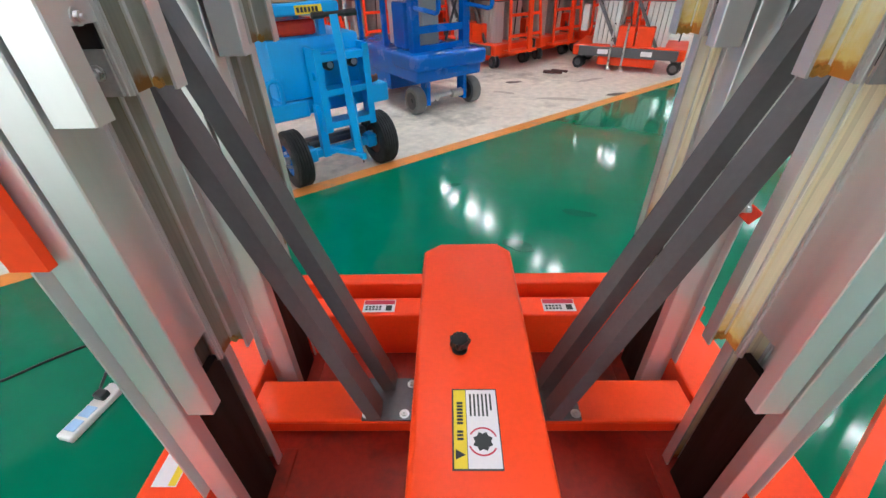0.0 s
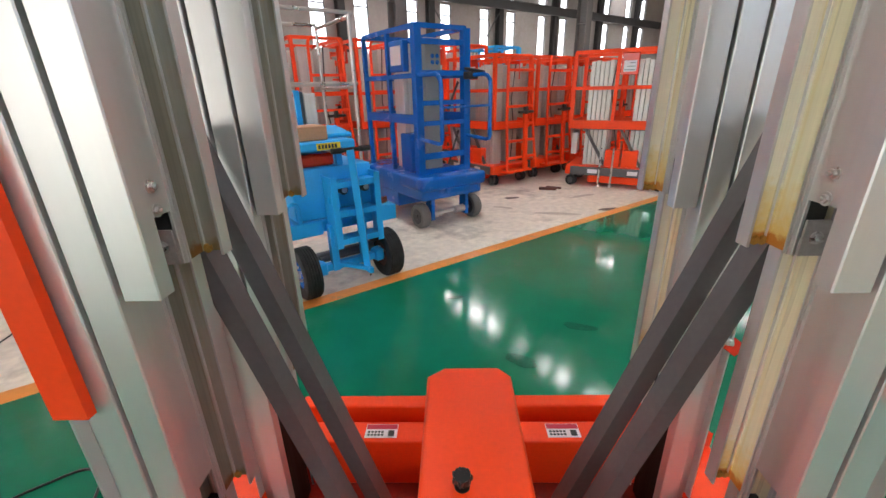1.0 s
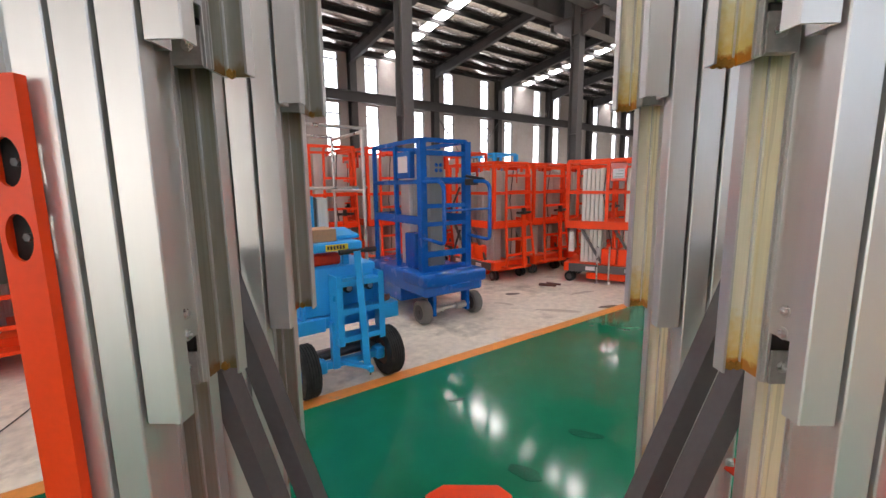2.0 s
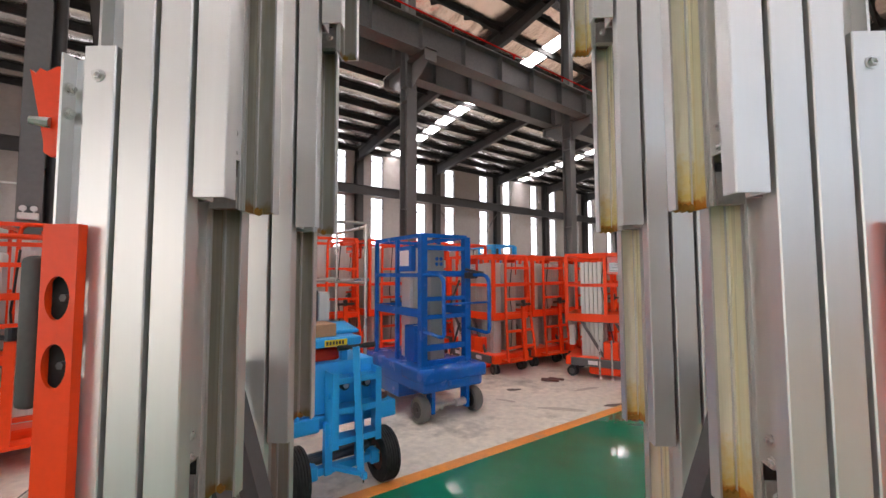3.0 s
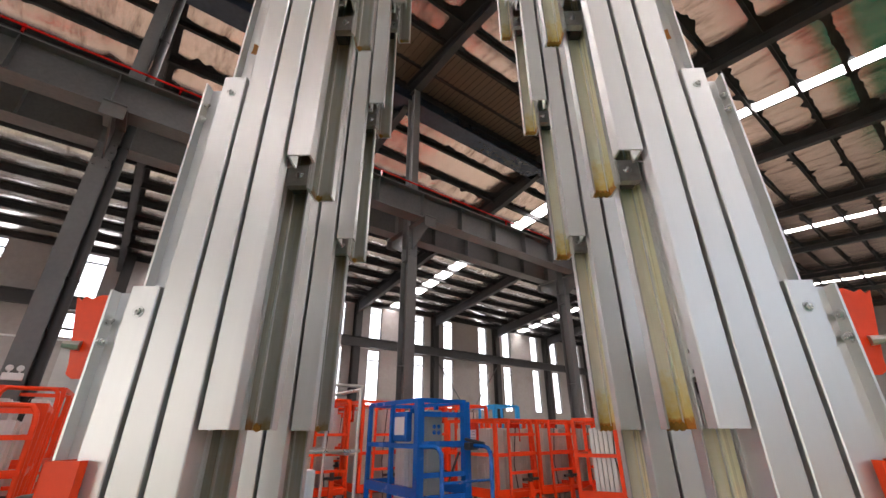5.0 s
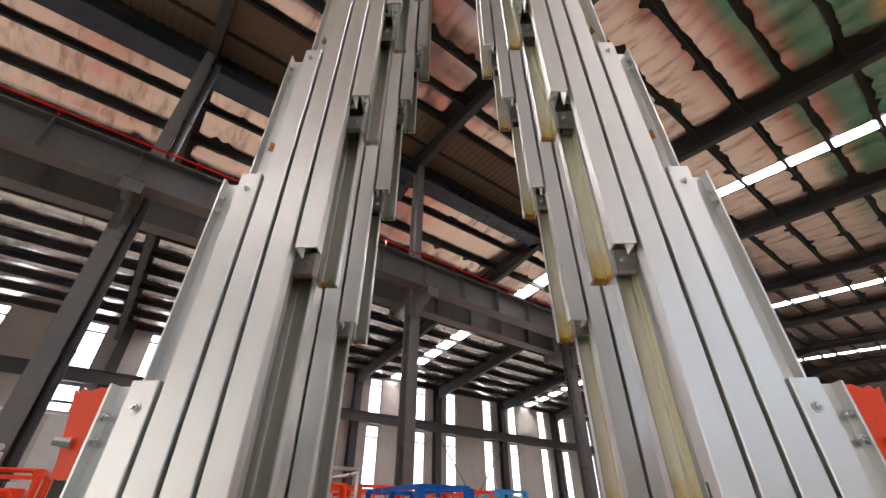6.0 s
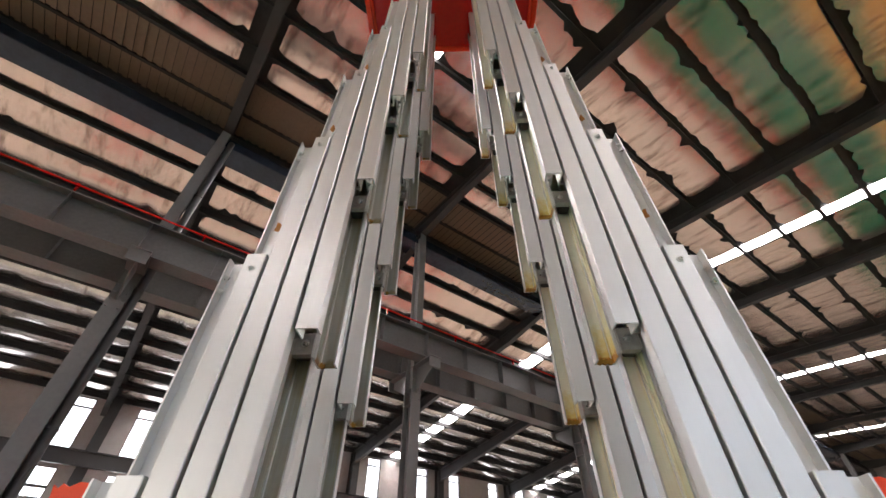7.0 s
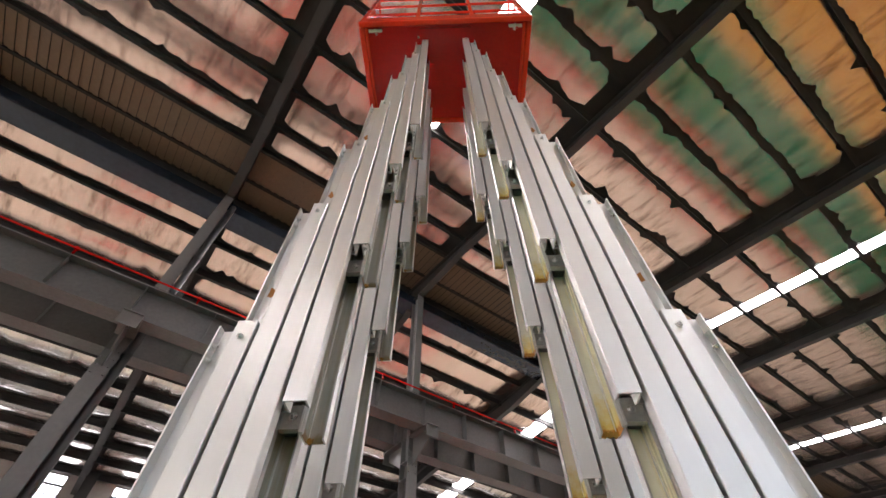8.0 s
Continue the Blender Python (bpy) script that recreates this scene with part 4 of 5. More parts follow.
for z in (0.35, 0.75, 1.15):
    bm = bmesh.new()
    pipe(bm, [(-0.255, 0.555, PZ + z), (1.025, 0.555, PZ + z), (1.025, 1.325, PZ + z), (-0.255, 1.325, PZ + z)], 0.016, 8, True)
    part("guard_rail", bm, RED, deck)
for x in (-0.222, 0.992):
    bm = bmesh.new()
    rod(bm, (x, 0.58, PZ - 0.02), (x, 1.30, PZ - 0.02), 0.012, 12)
    part("edge_tube", bm, RED, deck, "glossy red edge tube", smooth=True)
for x in (-0.15, 0.92):
    bm = bmesh.new()
    rod(bm, (x - 0.05, 0.60, PZ - 0.03), (x + 0.05, 0.60, PZ - 0.03), 0.012, 8)
    rod(bm, (x, 0.59, PZ - 0.035), (x, 0.63, PZ + 0.0), 0.01, 8)
    part("hinge", bm, ZINC, deck)
bm = bmesh.new()
box(bm, 0.20, 0.60, PZ - 0.022, 0.57, 1.30, PZ - 0.001)
part("centre_plate", bm, DEEP_RED, deck)
for x in (0.196, 0.574):
    bm = bmesh.new()
    box(bm, x - 0.006, 0.60, PZ - 0.034, x + 0.006, 1.30, PZ - 0.001)
    ridge = part("centre_ridge", bm, DEEP_RED, deck)
    for q in range(5):
        bm = bmesh.new()
        rod(bm, (x - 0.02, 0.66 + q * 0.14, PZ - 0.010), (x - 0.02, 0.66 + q * 0.14, PZ + 0.001), 0.009, 6)
        part("bolt", bm, ZINC, ridge)

# ---------------------------------------------------------------- machines parked on the concrete
def tyre(bm, x, y, z, r, w, m=None, seg=24):
    prof = [(r * 0.55, -w / 2), (r * 0.9, -w / 2), (r * 0.985, -w * 0.36), (r, -w * 0.2), (r, w * 0.2), (r * 0.985, w * 0.36), (r * 0.9, w / 2), (r * 0.55, w / 2)]
    lathe(bm, prof, seg, (m or I4) @ pose(x, y, z))


def caster(parent, x, y, r=0.075, turn=0, mat=RUBBER):
    """A twin-wheel swivel caster."""
    m = pose(x, y, 0, 0, 0, turn)
    bm = bmesh.new()
    box(bm, -0.012, -0.03, r * 0.8, 0.012, 0.03, r * 2.0, m)
    box(bm, -0.04, -0.04, r * 2.0, 0.04, 0.04, r * 2.0 + 0.01, m)
    fork = part("caster", bm, DARK_STEEL, parent)
    for sx in (-0.034, 0.034):
        bm = bmesh.new()
        tyre(bm, sx, 0, r, r, 0.03, m, 18)
        w = part("wheel", bm, mat, fork, smooth=True)
        bm = bmesh.new()
        rod(bm, m @ Vector((sx - 0.016, 0, r)), m @ Vector((sx + 0.016, 0, r)), r * 0.56, 14)
        part("rim", bm, DARK_STEEL, w)
    return fork


def profile_mesh(z0, z1):
    """One folded mast profile with a grooved broad side."""
    bm = bmesh.new()
    prism(bm, [(0.0, 0.0), (0.15, 0.0), (0.15, 0.05), (0.0, 0.05), (0.0, 0.040), (-0.006, 0.040), (-0.006, 0.012), (0.0, 0.012)], z0, z1)
    return mesh_of("mast_section", bm, ALU_FAR)


def mast_lift(m, paint, height=1.75, label="", width=0.72, length=1.15, ladder=True, group="parked lifts"):
    """A folded mast lift: long side along y, ladder end towards -y, ground at z 0."""
    root = thing("mast_lift", m, label, "aerial lift", group)
    hw, hl = width / 2, length / 2
    bm = bmesh.new()
    soft_box(bm, -hw, -hl, 0.165, hw, hl, 0.295, 0.012, 1)
    part("base_frame", bm, paint, root)
    bm = bmesh.new()
    soft_box(bm, -hw + 0.02, -hl * 0.52, 0.06, hw - 0.02, hl * 0.52, 0.166, 0.02, 2)
    part("under_tray", bm, paint, root)
    for sx in (-1, 1):
        bm = bmesh.new()
        soft_box(bm, min(sx * hw, sx * (hw + 0.022)), -hl * 0.88, 0.17, max(sx * hw, sx * (hw + 0.022)), hl * 0.88, 0.285, 0.006, 1)
        side = part("side_panel", bm, DARK_STEEL, root, "dark grey side panel")
        for yy in (-0.3, 0.22):
            bm = bmesh.new()
            box(bm, min(sx * (hw + 0.022), sx * (hw + 0.024)), yy, 0.20, max(sx * (hw + 0.022), sx * (hw + 0.024)), yy + 0.13, 0.255)
            part("label", bm, LABEL, side)
        for yy in (-hl + 0.09, hl - 0.09):
            caster(root, sx * (hw - 0.08), yy, turn=12 * sx)
        for yy in (0.03, 0.19):
            bm = bmesh.new()
            rod(bm, (sx * (hw + 0.045), yy, 0.06), (sx * (hw + 0.045), yy, 0.56), 0.012, 8)
            rod(bm, (sx * (hw + 0.045), yy, 0.025), (sx * (hw + 0.045), yy, 0.06), 0.038, 10, 0.012)
            part("jack_leg", bm, ZINC, root)
    for y0, y1 in ((-0.27, -0.07), (-0.05, 0.15)):
        bm = bmesh.new()
        soft_box(bm, -hw + 0.02, y0, 0.295, -hw + 0.19, y1, 0.52, 0.014, 2)
        part("battery_box", bm, paint, root)
    bm = bmesh.new()
    soft_box(bm, -hw + 0.10, hl - 0.12, 0.44, -hw + 0.2, hl - 0.04, 0.74, 0.01, 1)
    part("charger", bm, WHITE, root, "white charger box")
    # nested aluminium masts, the profiles side by side along the lift
    prof = profile_mesh(0.295, height - 0.10)
    for x0 in (-0.24, 0.08):
        for y0 in (-0.42, 0.17):
            for i in range(5):
                part("mast_section", prof, None, root, m=pose(x0, y0 + 0.059 * i, -0.01 * (i % 3)))
    for y0, y1 in ((0.44, 0.14), (-0.02, -0.32)):
        bm = bmesh.new()
        bar(bm, (-hw + 0.05, y0, 0.79), (-hw + 0.05, y1, 0.30), 0.03, 0.035)
        part("brace", bm, DARK_STEEL, root)
    bm = bmesh.new()
    box(bm, -0.27, -hl + 0.06, 0.78, 0.27, hl - 0.06, 0.80)
    part("platform_deck", bm, DARK_STEEL, root)
    # cage
    z0 = 0.80
    bm = bmesh.new()
    for x0, y0, x1, y1 in ((-hw, -hl + 0.02, hw, -hl + 0.05), (-hw, hl - 0.05, hw, hl - 0.02), (-hw, -hl + 0.05, -hw + 0.03, hl - 0.05), (hw - 0.03, -hl + 0.05, hw, hl - 0.05)):
        box(bm, x0, y0, z0, x1, y1, z0 + 0.11)
    part("toe_board", bm, paint, root)
    for x in (-hw + 0.015, hw - 0.015):
        for y in (-hl + 0.035, 0.10, hl - 0.035):
            bm = bmesh.new()
            bar(bm, (x, y, z0 + 0.11), (x, y, height), 0.045, 0.045)
            part("post", bm, paint, root)
    for z in (z0 + 0.52, height):
        bm = bmesh.new()
        ring = [(-hw + 0.015, -hl + 0.035, z), (hw - 0.015, -hl + 0.035, z), (hw - 0.015, hl - 0.035, z), (-hw + 0.015, hl - 0.035, z)]
        for a in range(4):
            bar(bm, ring[a], ring[(a + 1) % 4], 0.036, 0.044)
        part("guard_rail", bm, paint, root)
    bm = bmesh.new()
    soft_box(bm, -hw + 0.036, -0.135, height - 0.29, -hw + 0.07, 0.075, height - 0.03, 0.008, 1)
    panel = part("control_panel", bm, RED, root, "red control panel with a white notice")
    bm = bmesh.new()
    box(bm, -hw + 0.033, -0.105, height - 0.25, -hw + 0.036, 0.045, height - 0.12)
    part("label", bm, LABEL, panel)
    bm = bmesh.new()
    for q in range(3):
        box(bm, -hw + 0.032, -0.095, height - 0.235 + 0.04 * q, -hw + 0.033, 0.035 - 0.03 * q, height - 0.225 + 0.04 * q)
    part("print", bm, GREY_BOX, panel)
    bm = bmesh.new()
    pipe(bm, [(-hw + 0.06, 0.12, height - 0.05), (-hw + 0.05, 0.16, 1.30), (-hw + 0.07, 0.10, 0.95), (-hw + 0.06, 0.02, 0.55), (-hw + 0.07, -0.02, 0.32)], 0.008, 6)
    pipe(bm, [(0.10, -hl + 0.09, height - 0.10), (0.06, -hl + 0.12, 1.20), (0.10, -hl + 0.10, 0.85), (0.08, -hl + 0.12, 0.32)], 0.009, 6)
    part("cable", bm, BLACK, root)
    if ladder:
        xl, xr = -0.15, hw - 0.04
        lean = [(0.06, -0.12, 0.22), (0.02, -0.04, 0.95), (0.0, -0.02, height - 0.12), (-0.012, -0.015, height - 0.05), (-0.05, -0.01, height)]
        pts = [(xl - dx, -hl + dy, z) for dx, dy, z in lean] + [(xr + dx, -hl + dy, z) for dx, dy, z in lean[::-1]]
        bm = bmesh.new()
        pipe(bm, pts, 0.021, 8)
        part("ladder_frame", bm, paint, root, smooth=True)
        for q in range(6):
            z = 0.40 + q * 0.235
            f = (z - 0.22) / 0.73
            y = -hl - 0.12 + 0.08 * min(1, f)
            dx = 0.06 - 0.04 * min(1, f)
            bm = bmesh.new()
            bar(bm, (xl - dx, y, z), (xr + dx, y, z), 0.032, 0.036)
            part("rung", bm, paint, root)
        bm = bmesh.new()
        bar(bm, (0.10, -hl - 0.17, 0.20), (0.10, -hl - 0.13, 1.02), 0.065, 0.035)
        handle = part("tow_handle", bm, paint, root)
        bm = bmesh.new()
        rod(bm, (-0.04, -hl - 0.14, 1.03), (0.24, -hl - 0.14, 1.03), 0.02, 10)
        rod(bm, (0.10, -hl - 0.14, 1.00), (0.10, -hl - 0.135, 1.10), 0.035, 10)
        part("grip", bm, BLACK, handle, "black rubber grip")
        bm = bmesh.new()
        bar(bm, (-0.24, -hl - 0.10, 0.215), (0.24, -hl - 0.10, 0.215), 0.16, 0.03)
        part("step_plate", bm, paint, root)
    return root


LB = "orange folded mast lift with caged platform, parked on concrete"
first = mast_lift(pose(0.88, 6.85, 0, 0, 0, 37), ORANGE_FAR, 1.76, LB)
for x, y in ((1.56, 7.40), (2.24, 7.93), (2.80, 8.36), (3.45, 8.9)):
    copy_thing(first, pose(x, y, 0, 0, 0, 37))
for row in range(4):
    for k in range(5):
        copy_thing(first, HALL @ pose(3.4 + 2.0 * k + 0.5 * (row % 2), 12.6 + 1.9 * row, 0, 0, 0, -2))
broad = mast_lift(pose(2.74, 6.26, 0, 0, 0, 62.5), ORANGE_FAR, 1.76, "broad orange mast lift with caged platform beside the row", 0.74, 1.34, False)
for x, y in ((4.6, 6.3), (5.5, 7.0), (6.5, 7.8), (7.5, 8.5), (8.6, 9.3), (9.7, 10.1), (11.0, 11.1), (12.4, 12.1), (13.7, 13.1), (15.0, 14.1), (16.3, 15.1), (17.7, 16.1), (19.0, 17.1), (20.4, 18.1)):
    copy_thing(broad, pose(x, y, 0, 0, 0, 37))
tall = mast_lift(pose(-1.10, 7.5, 0, 0, 0, 37), ORANGE_FAR, 2.05, "tall orange mast lift with guard rails behind the blue lift", 0.74, 1.2, True)
for x, y in ((-1.85, 6.95), (-0.4, 8.0), (-2.6, 6.4), (0.35, 8.6), (-4.62, 5.0), (-3.4, 5.9), (-2.4, 9.3), (-1.5, 10.0), (-0.6, 10.7), (-3.3, 8.6), (-4.2, 7.9), (-3.8, 11.0), (-2.9, 11.7), (-2.0, 12.4), (-1.1, 13.1), (-4.7, 10.3), (-5.6, 9.6)):
    copy_thing(tall, pose(x, y, 0, 0, 0, 37))
left = mast_lift(pose(-3.56, 3.64, 0, 0, 0, 41), ORANGE_FAR, 1.80, "orange mast lift with a ladder end parked by the floor line", 0.78, 1.25, True)
for x, y in ((-4.50, 2.85), (-5.4, 2.2), (-5.8, 4.6), (-6.6, 3.9), (-7.2, 5.6), (-8.0, 4.9), (-9.5, 6.4), (-10.6, 5.6), (-6.0, 6.6), (-12.5, 7.5), (-14, 8.6)):
    copy_thing(left, pose(x, y, 0, 0, 0, 37))


def cage_blue(parent, hw, y0, y1, z0, z1, paint, levels):
    for x in (-hw, hw):
        for y in (y0, (y0 + y1) / 2, y1):
            bm = bmesh.new()
            bar(bm, (x, y, z0), (x, y, z1), 0.075 if y == y0 else 0.042, 0.075 if y == y0 else 0.042)
            part("post", bm, paint, parent)
    for z in levels + [z1]:
        bm = bmesh.new()
        ring = [(-hw, y0, z), (hw, y0, z), (hw, y1, z), (-hw, y1, z)]
        for a in range(4):
            if a == 0 and z < z1:
                continue
            bar(bm, ring[a], ring[(a + 1) % 4], 0.035, 0.09 if z == levels[0] else 0.045)
        part("guard_rail", bm, paint, parent)


# the blue self-propelled lift
BL = pose(0.28, 4.52, 0, 0, 0, 36)
blue = thing("scissor_chassis_lift", BL, "blue self-propelled mast lift with caged platform and grey wheels", "aerial lift")
blue.name = "self_propelled_lift"
bm = bmesh.new()
soft_box(bm, -0.38, -0.12, 0.30, 0.38, 1.35, 0.53, 0.03, 3)
body = part("chassis", bm, BLUE, blue, smooth=True)
bm = bmesh.new()
soft_box(bm, -0.405, -0.17, 0.40, 0.405, 0.30, 0.54, 0.035, 3)
soft_box(bm, -0.12, -0.19, 0.36, 0.16, -0.165, 0.42, 0.008, 1)
part("front_hood", bm, BLUE, blue, smooth=True)
bm = bmesh.new()
box(bm, -0.375, 0.40, 0.16, 0.375, 1.30, 0.31)
part("skirt", bm, BLUE, blue)
for x in (-0.335, 0.335):
    for y, r in ((0.0, 0.13), (1.12, 0.13)):
        bm = bmesh.new()
        tyre(bm, x, y, r, r, 0.10)
        w = part("wheel", bm, GREY_RUBBER, blue, "grey rubber wheel", smooth=True)
        bm = bmesh.new()
        rod(bm, (x - 0.052, y, r), (x + 0.052, y, r), r * 0.62, 18)
        rod(bm, (x - 0.06, y, r), (x + 0.06, y, r), r * 0.2, 10)
        part("rim", bm, BLACK, w)
for x in (-0.22, 0.22):
    bm = bmesh.new()
    box(bm, x - 0.02, -0.06, 0.07, x + 0.02, 0.05, 0.33)
    part("axle_bracket", bm, BLUE, blue)
bm = bmesh.new()
rod(bm, (-0.28, 0.0, 0.13), (0.28, 0.0, 0.13), 0.022, 10)
rod(bm, (-0.2, -0.02, 0.13), (-0.1, -0.02, 0.13), 0.04, 12)
rod(bm, (0.08, -0.02, 0.13), (0.2, -0.02, 0.13), 0.04, 12)
part("axle", bm, STEEL_PIPE, blue, "bare steel steering axle")
cage_blue(blue, 0.285, 0.05, 1.15, 0.53, 1.90, BLUE, [1.08, 1.48])
for i in range(5):
    bm = bmesh.new()
    soft_box(bm, -0.15 + i * 0.062, 0.55, 0.53, -0.10 + i * 0.062, 0.75, 1.80, 0.004, 1)
    part("mast_section", bm, ALU_FAR, blue)
bm = bmesh.new()
soft_box(bm, -0.12, 0.16, 0.56, 0.07, 0.26, 1.82, 0.01, 1)
pan = part("column_cover", bm, GREY_BOX, blue, "grey column cover with a four-way dial")
bm = bmesh.new()
for dx, dz in ((-0.028, 0.028), (0.028, 0.028), (-0.028, -0.028), (0.028, -0.028)):
    rod(bm, (-0.005 + dx, 0.159, 1.63 + dz), (-0.005 + dx, 0.155, 1.63 + dz), 0.021, 14)
part("dial", bm, BLUE, pan)
bm = bmesh.new()
soft_box(bm, -0.33, 0.22, 1.52, -0.26, 0.50, 1.80, 0.012, 2)
ctl = part("control_box", bm, BLUE, blue, "blue control box with a white label")
bm = bmesh.new()
box(bm, -0.333, 0.26, 1.58, -0.330, 0.46, 1.75)
part("label", bm, LABEL, ctl)
bm = bmesh.new()
soft_box(bm, -0.24, 0.30, 0.53, -0.05, 0.52, 0.92, 0.015, 2)
part("tank", bm, BLUE, blue)
for z, wd in ((0.56, 0.06), (0.72, 0.06), (1.04, 0.045), (1.23, 0.045), (1.50, 0.05), (1.77, 0.05)):
    bm = bmesh.new()
    bar(bm, (-0.285, 0.045, z), (0.285, 0.045, z), 0.04, wd)
    part("rung", bm, BLUE, blue)
for x in (-0.285, 0.285):
    bm = bmesh.new()
    pipe(bm, [(x, 0.04, 1.48), (x, -0.25, 1.48), (x, -0.30, 1.465), (x, -0.335, 1.43), (x, -0.345, 1.38), (x, -0.345, 0.91)], 0.020, 8)
    hoop = part("grab_hoop", bm, BLUE, blue, smooth=True)
    bm = bmesh.new()
    pipe(bm, [(x, 0.04, 0.90), (x, -0.29, 0.88), (x, -0.335, 0.89), (x, -0.345, 0.92)], 0.019, 8)
    part("lower_bar", bm, BLUE, hoop)
bm = bmesh.new()
rod(bm, (-0.285, -0.345, 1.20), (0.285, -0.345, 1.20), 0.011, 8)
part("gate_bar", bm, BLUE, blue)
for z0, z1 in ((1.15, 1.42), (0.60, 0.95)):
    bm = bmesh.new()
    rod(bm, (0.10, 0.10, z0), (0.22, 0.08, z1), 0.012, 8)
    part("cable", bm, BLACK, blue)
bm = bmesh.new()
soft_box(bm, 0.22, -0.10, 1.44, 0.34, 0.0, 1.51, 0.01, 1)
rod(bm, (0.26, 0.02, 1.54), (0.31, -0.22, 1.50), 0.016, 8)
part("joystick_box", bm, BLACK, blue)

# a second blue cage far behind
far_blue = thing("self_propelled_lift", pose(1.55, 9.4, 0, 0, 0, 36), "turquoise-blue mast lift standing behind the orange row", "aerial lift")
bm = bmesh.new()
soft_box(bm, -0.38, 0, 0.15, 0.38, 1.3, 0.5, 0.03, 2)
part("chassis", bm, LIGHT_BLUE, far_blue)
cage_blue(far_blue, 0.32, 0.1, 1.1, 0.5, 2.12, LIGHT_BLUE, [1.0, 1.6])

# stainless pipe frame behind the light-blue trolley
frame_thing = thing("pipe_scaffold", pose(-0.80, 4.65, 0, 0, 0, 36), "bare stainless pipe guard frame with cross rails", "frame")
for x in (-0.62, 0.18):
    for y in (0, 0.95):
        bm = bmesh.new()
        rod(bm, (x, y, 0), (x, y, 2.07), 0.018, 14)
        part("upright", bm, STEEL_PIPE, frame_thing, smooth=True)
for z in (1.43, 2.07):
    for x0, y0, x1, y1, dz in ((-0.66, 0, 0.215, 0, 0), (-0.62, 0.95, 0.18, 0.95, 0), (0.18, 0, 0.18, 0.95, -0.036), (-0.62, 0, -0.62, 0.95, -0.036)):
        bm = bmesh.new()
        rod(bm, (x0, y0, z + dz), (x1, y1, z + dz), 0.018, 14)
        part("cross_rail", bm, STEEL_PIPE, frame_thing, smooth=True)

# the light-blue two-wheeled machine
LBM = pose(-0.415, 3.01, 0, 0, 0, 38)
cart = thing("wheeled_machine", LBM, "light-blue wheeled machine with ladder frame and black tyres", "machine")


def ribbed_tyre(bm, x, z, r, w, ribs=5):
    """A road tyre with grooves running round its tread."""
    prof = [(r * 0.56, -w / 2), (r * 0.80, -w * 0.52), (r * 0.95, -w * 0.47)]
    for q in range(ribs):
        u0 = -w * 0.40 + q * w * 0.80 / ribs
        u1 = u0 + w * 0.80 / ribs
        prof += [(r - 0.010, u0 + 0.002), (r, u0 + 0.006), (r, u1 - 0.004), (r - 0.010, u1 - 0.001)]
    prof += [(r * 0.95, w * 0.47), (r * 0.80, w * 0.52), (r * 0.56, w / 2)]
    lathe(bm, prof, 28, pose(x, 0, z))


for x in (-0.34, 0.295):
    bm = bmesh.new()
    ribbed_tyre(bm, x, 0.185, 0.187, 0.115)
    w = part("tyre", bm, RUBBER, cart, "black ribbed rubber tyre", smooth=True)
    bm = bmesh.new()
    rod(bm, (x - 0.045, 0, 0.185), (x + 0.045, 0, 0.185), 0.106, 20)
    r = part("rim", bm, BLUE if x < 0 else SCRAP, w, "blue wheel rim" if x < 0 else "dark red wheel rim")
    bm = bmesh.new()
    for q in range(5):
        a = q * math.tau / 5
        rod(bm, (x - 0.06, 0.05 * math.cos(a), 0.185 + 0.05 * math.sin(a)), (x + 0.06, 0.05 * math.cos(a), 0.185 + 0.05 * math.sin(a)), 0.01, 6)
    rod(bm, (x - 0.07, 0, 0.185), (x + 0.07, 0, 0.185), 0.025, 10)
    part("bolt", bm, ZINC, w)
bm = bmesh.new()
bar(bm, (-0.27, 0, 0.185), (0.25, 0, 0.185), 0.05, 0.05)
part("axle", bm, LIGHT_BLUE, cart)
bm = bmesh.new()
soft_box(bm, -0.26, 0.05, 0.20, 0.22, 0.11, 0.27, 0.01, 1)
rod(bm, (-0.22, 0.04, 0.24), (0.20, 0.04, 0.24), 0.018, 8)
part("suspension", bm, DARK_STEEL, cart, "dark steel suspension under the frame")
for x in (-0.235, 0.215):
    bm = bmesh.new()
    soft_box(bm, x - 0.035, -0.05, 0.145, x + 0.035, 0.05, 0.235, 0.008, 1)
    part("axle_clamp", bm, LIGHT_BLUE, cart)
for x in (-0.13, 0.10):
    bm = bmesh.new()
    bar(bm, (x, -0.02, 0.16), (x, -0.02, 0.5), 0.05, 0.05)
    part("axle_strut", bm, LIGHT_BLUE, cart)
bm = bmesh.new()
soft_box(bm, -0.42, 0.02, 0.425, -0.17, 0.16, 0.53, 0.008, 1)
soft_box(bm, -0.17, 0.045, 0.435, 0.24, 0.14, 0.52, 0.006, 1)
soft_box(bm, 0.24, 0.02, 0.425, 0.42, 0.16, 0.545, 0.008, 1)
soft_box(bm, -0.40, 0.16, 0.42, -0.30, 1.1, 0.52, 0.008, 1)
soft_box(bm, 0.28, 0.16, 0.42, 0.38, 1.1, 0.52, 0.008, 1)
part("chassis_frame", bm, LIGHT_BLUE, cart)
bm = bmesh.new()
soft_box(bm, -0.34, 0.05, 0.53, 0.25, 0.62, 0.88, 0.02, 2)
part("body", bm, LIGHT_BLUE, cart, smooth=True)
bm = bmesh.new()
pipe(bm, [(-0.40, 0.03, 0.53), (-0.40, 0.03, 0.63), (-0.39, 0.03, 0.66), (-0.36, 0.03, 0.67), (-0.33, 0.03, 0.66), (-0.32, 0.03, 0.63), (-0.32, 0.03, 0.53)], 0.014, 8)
part("lifting_loop", bm, LIGHT_BLUE, cart, smooth=True)
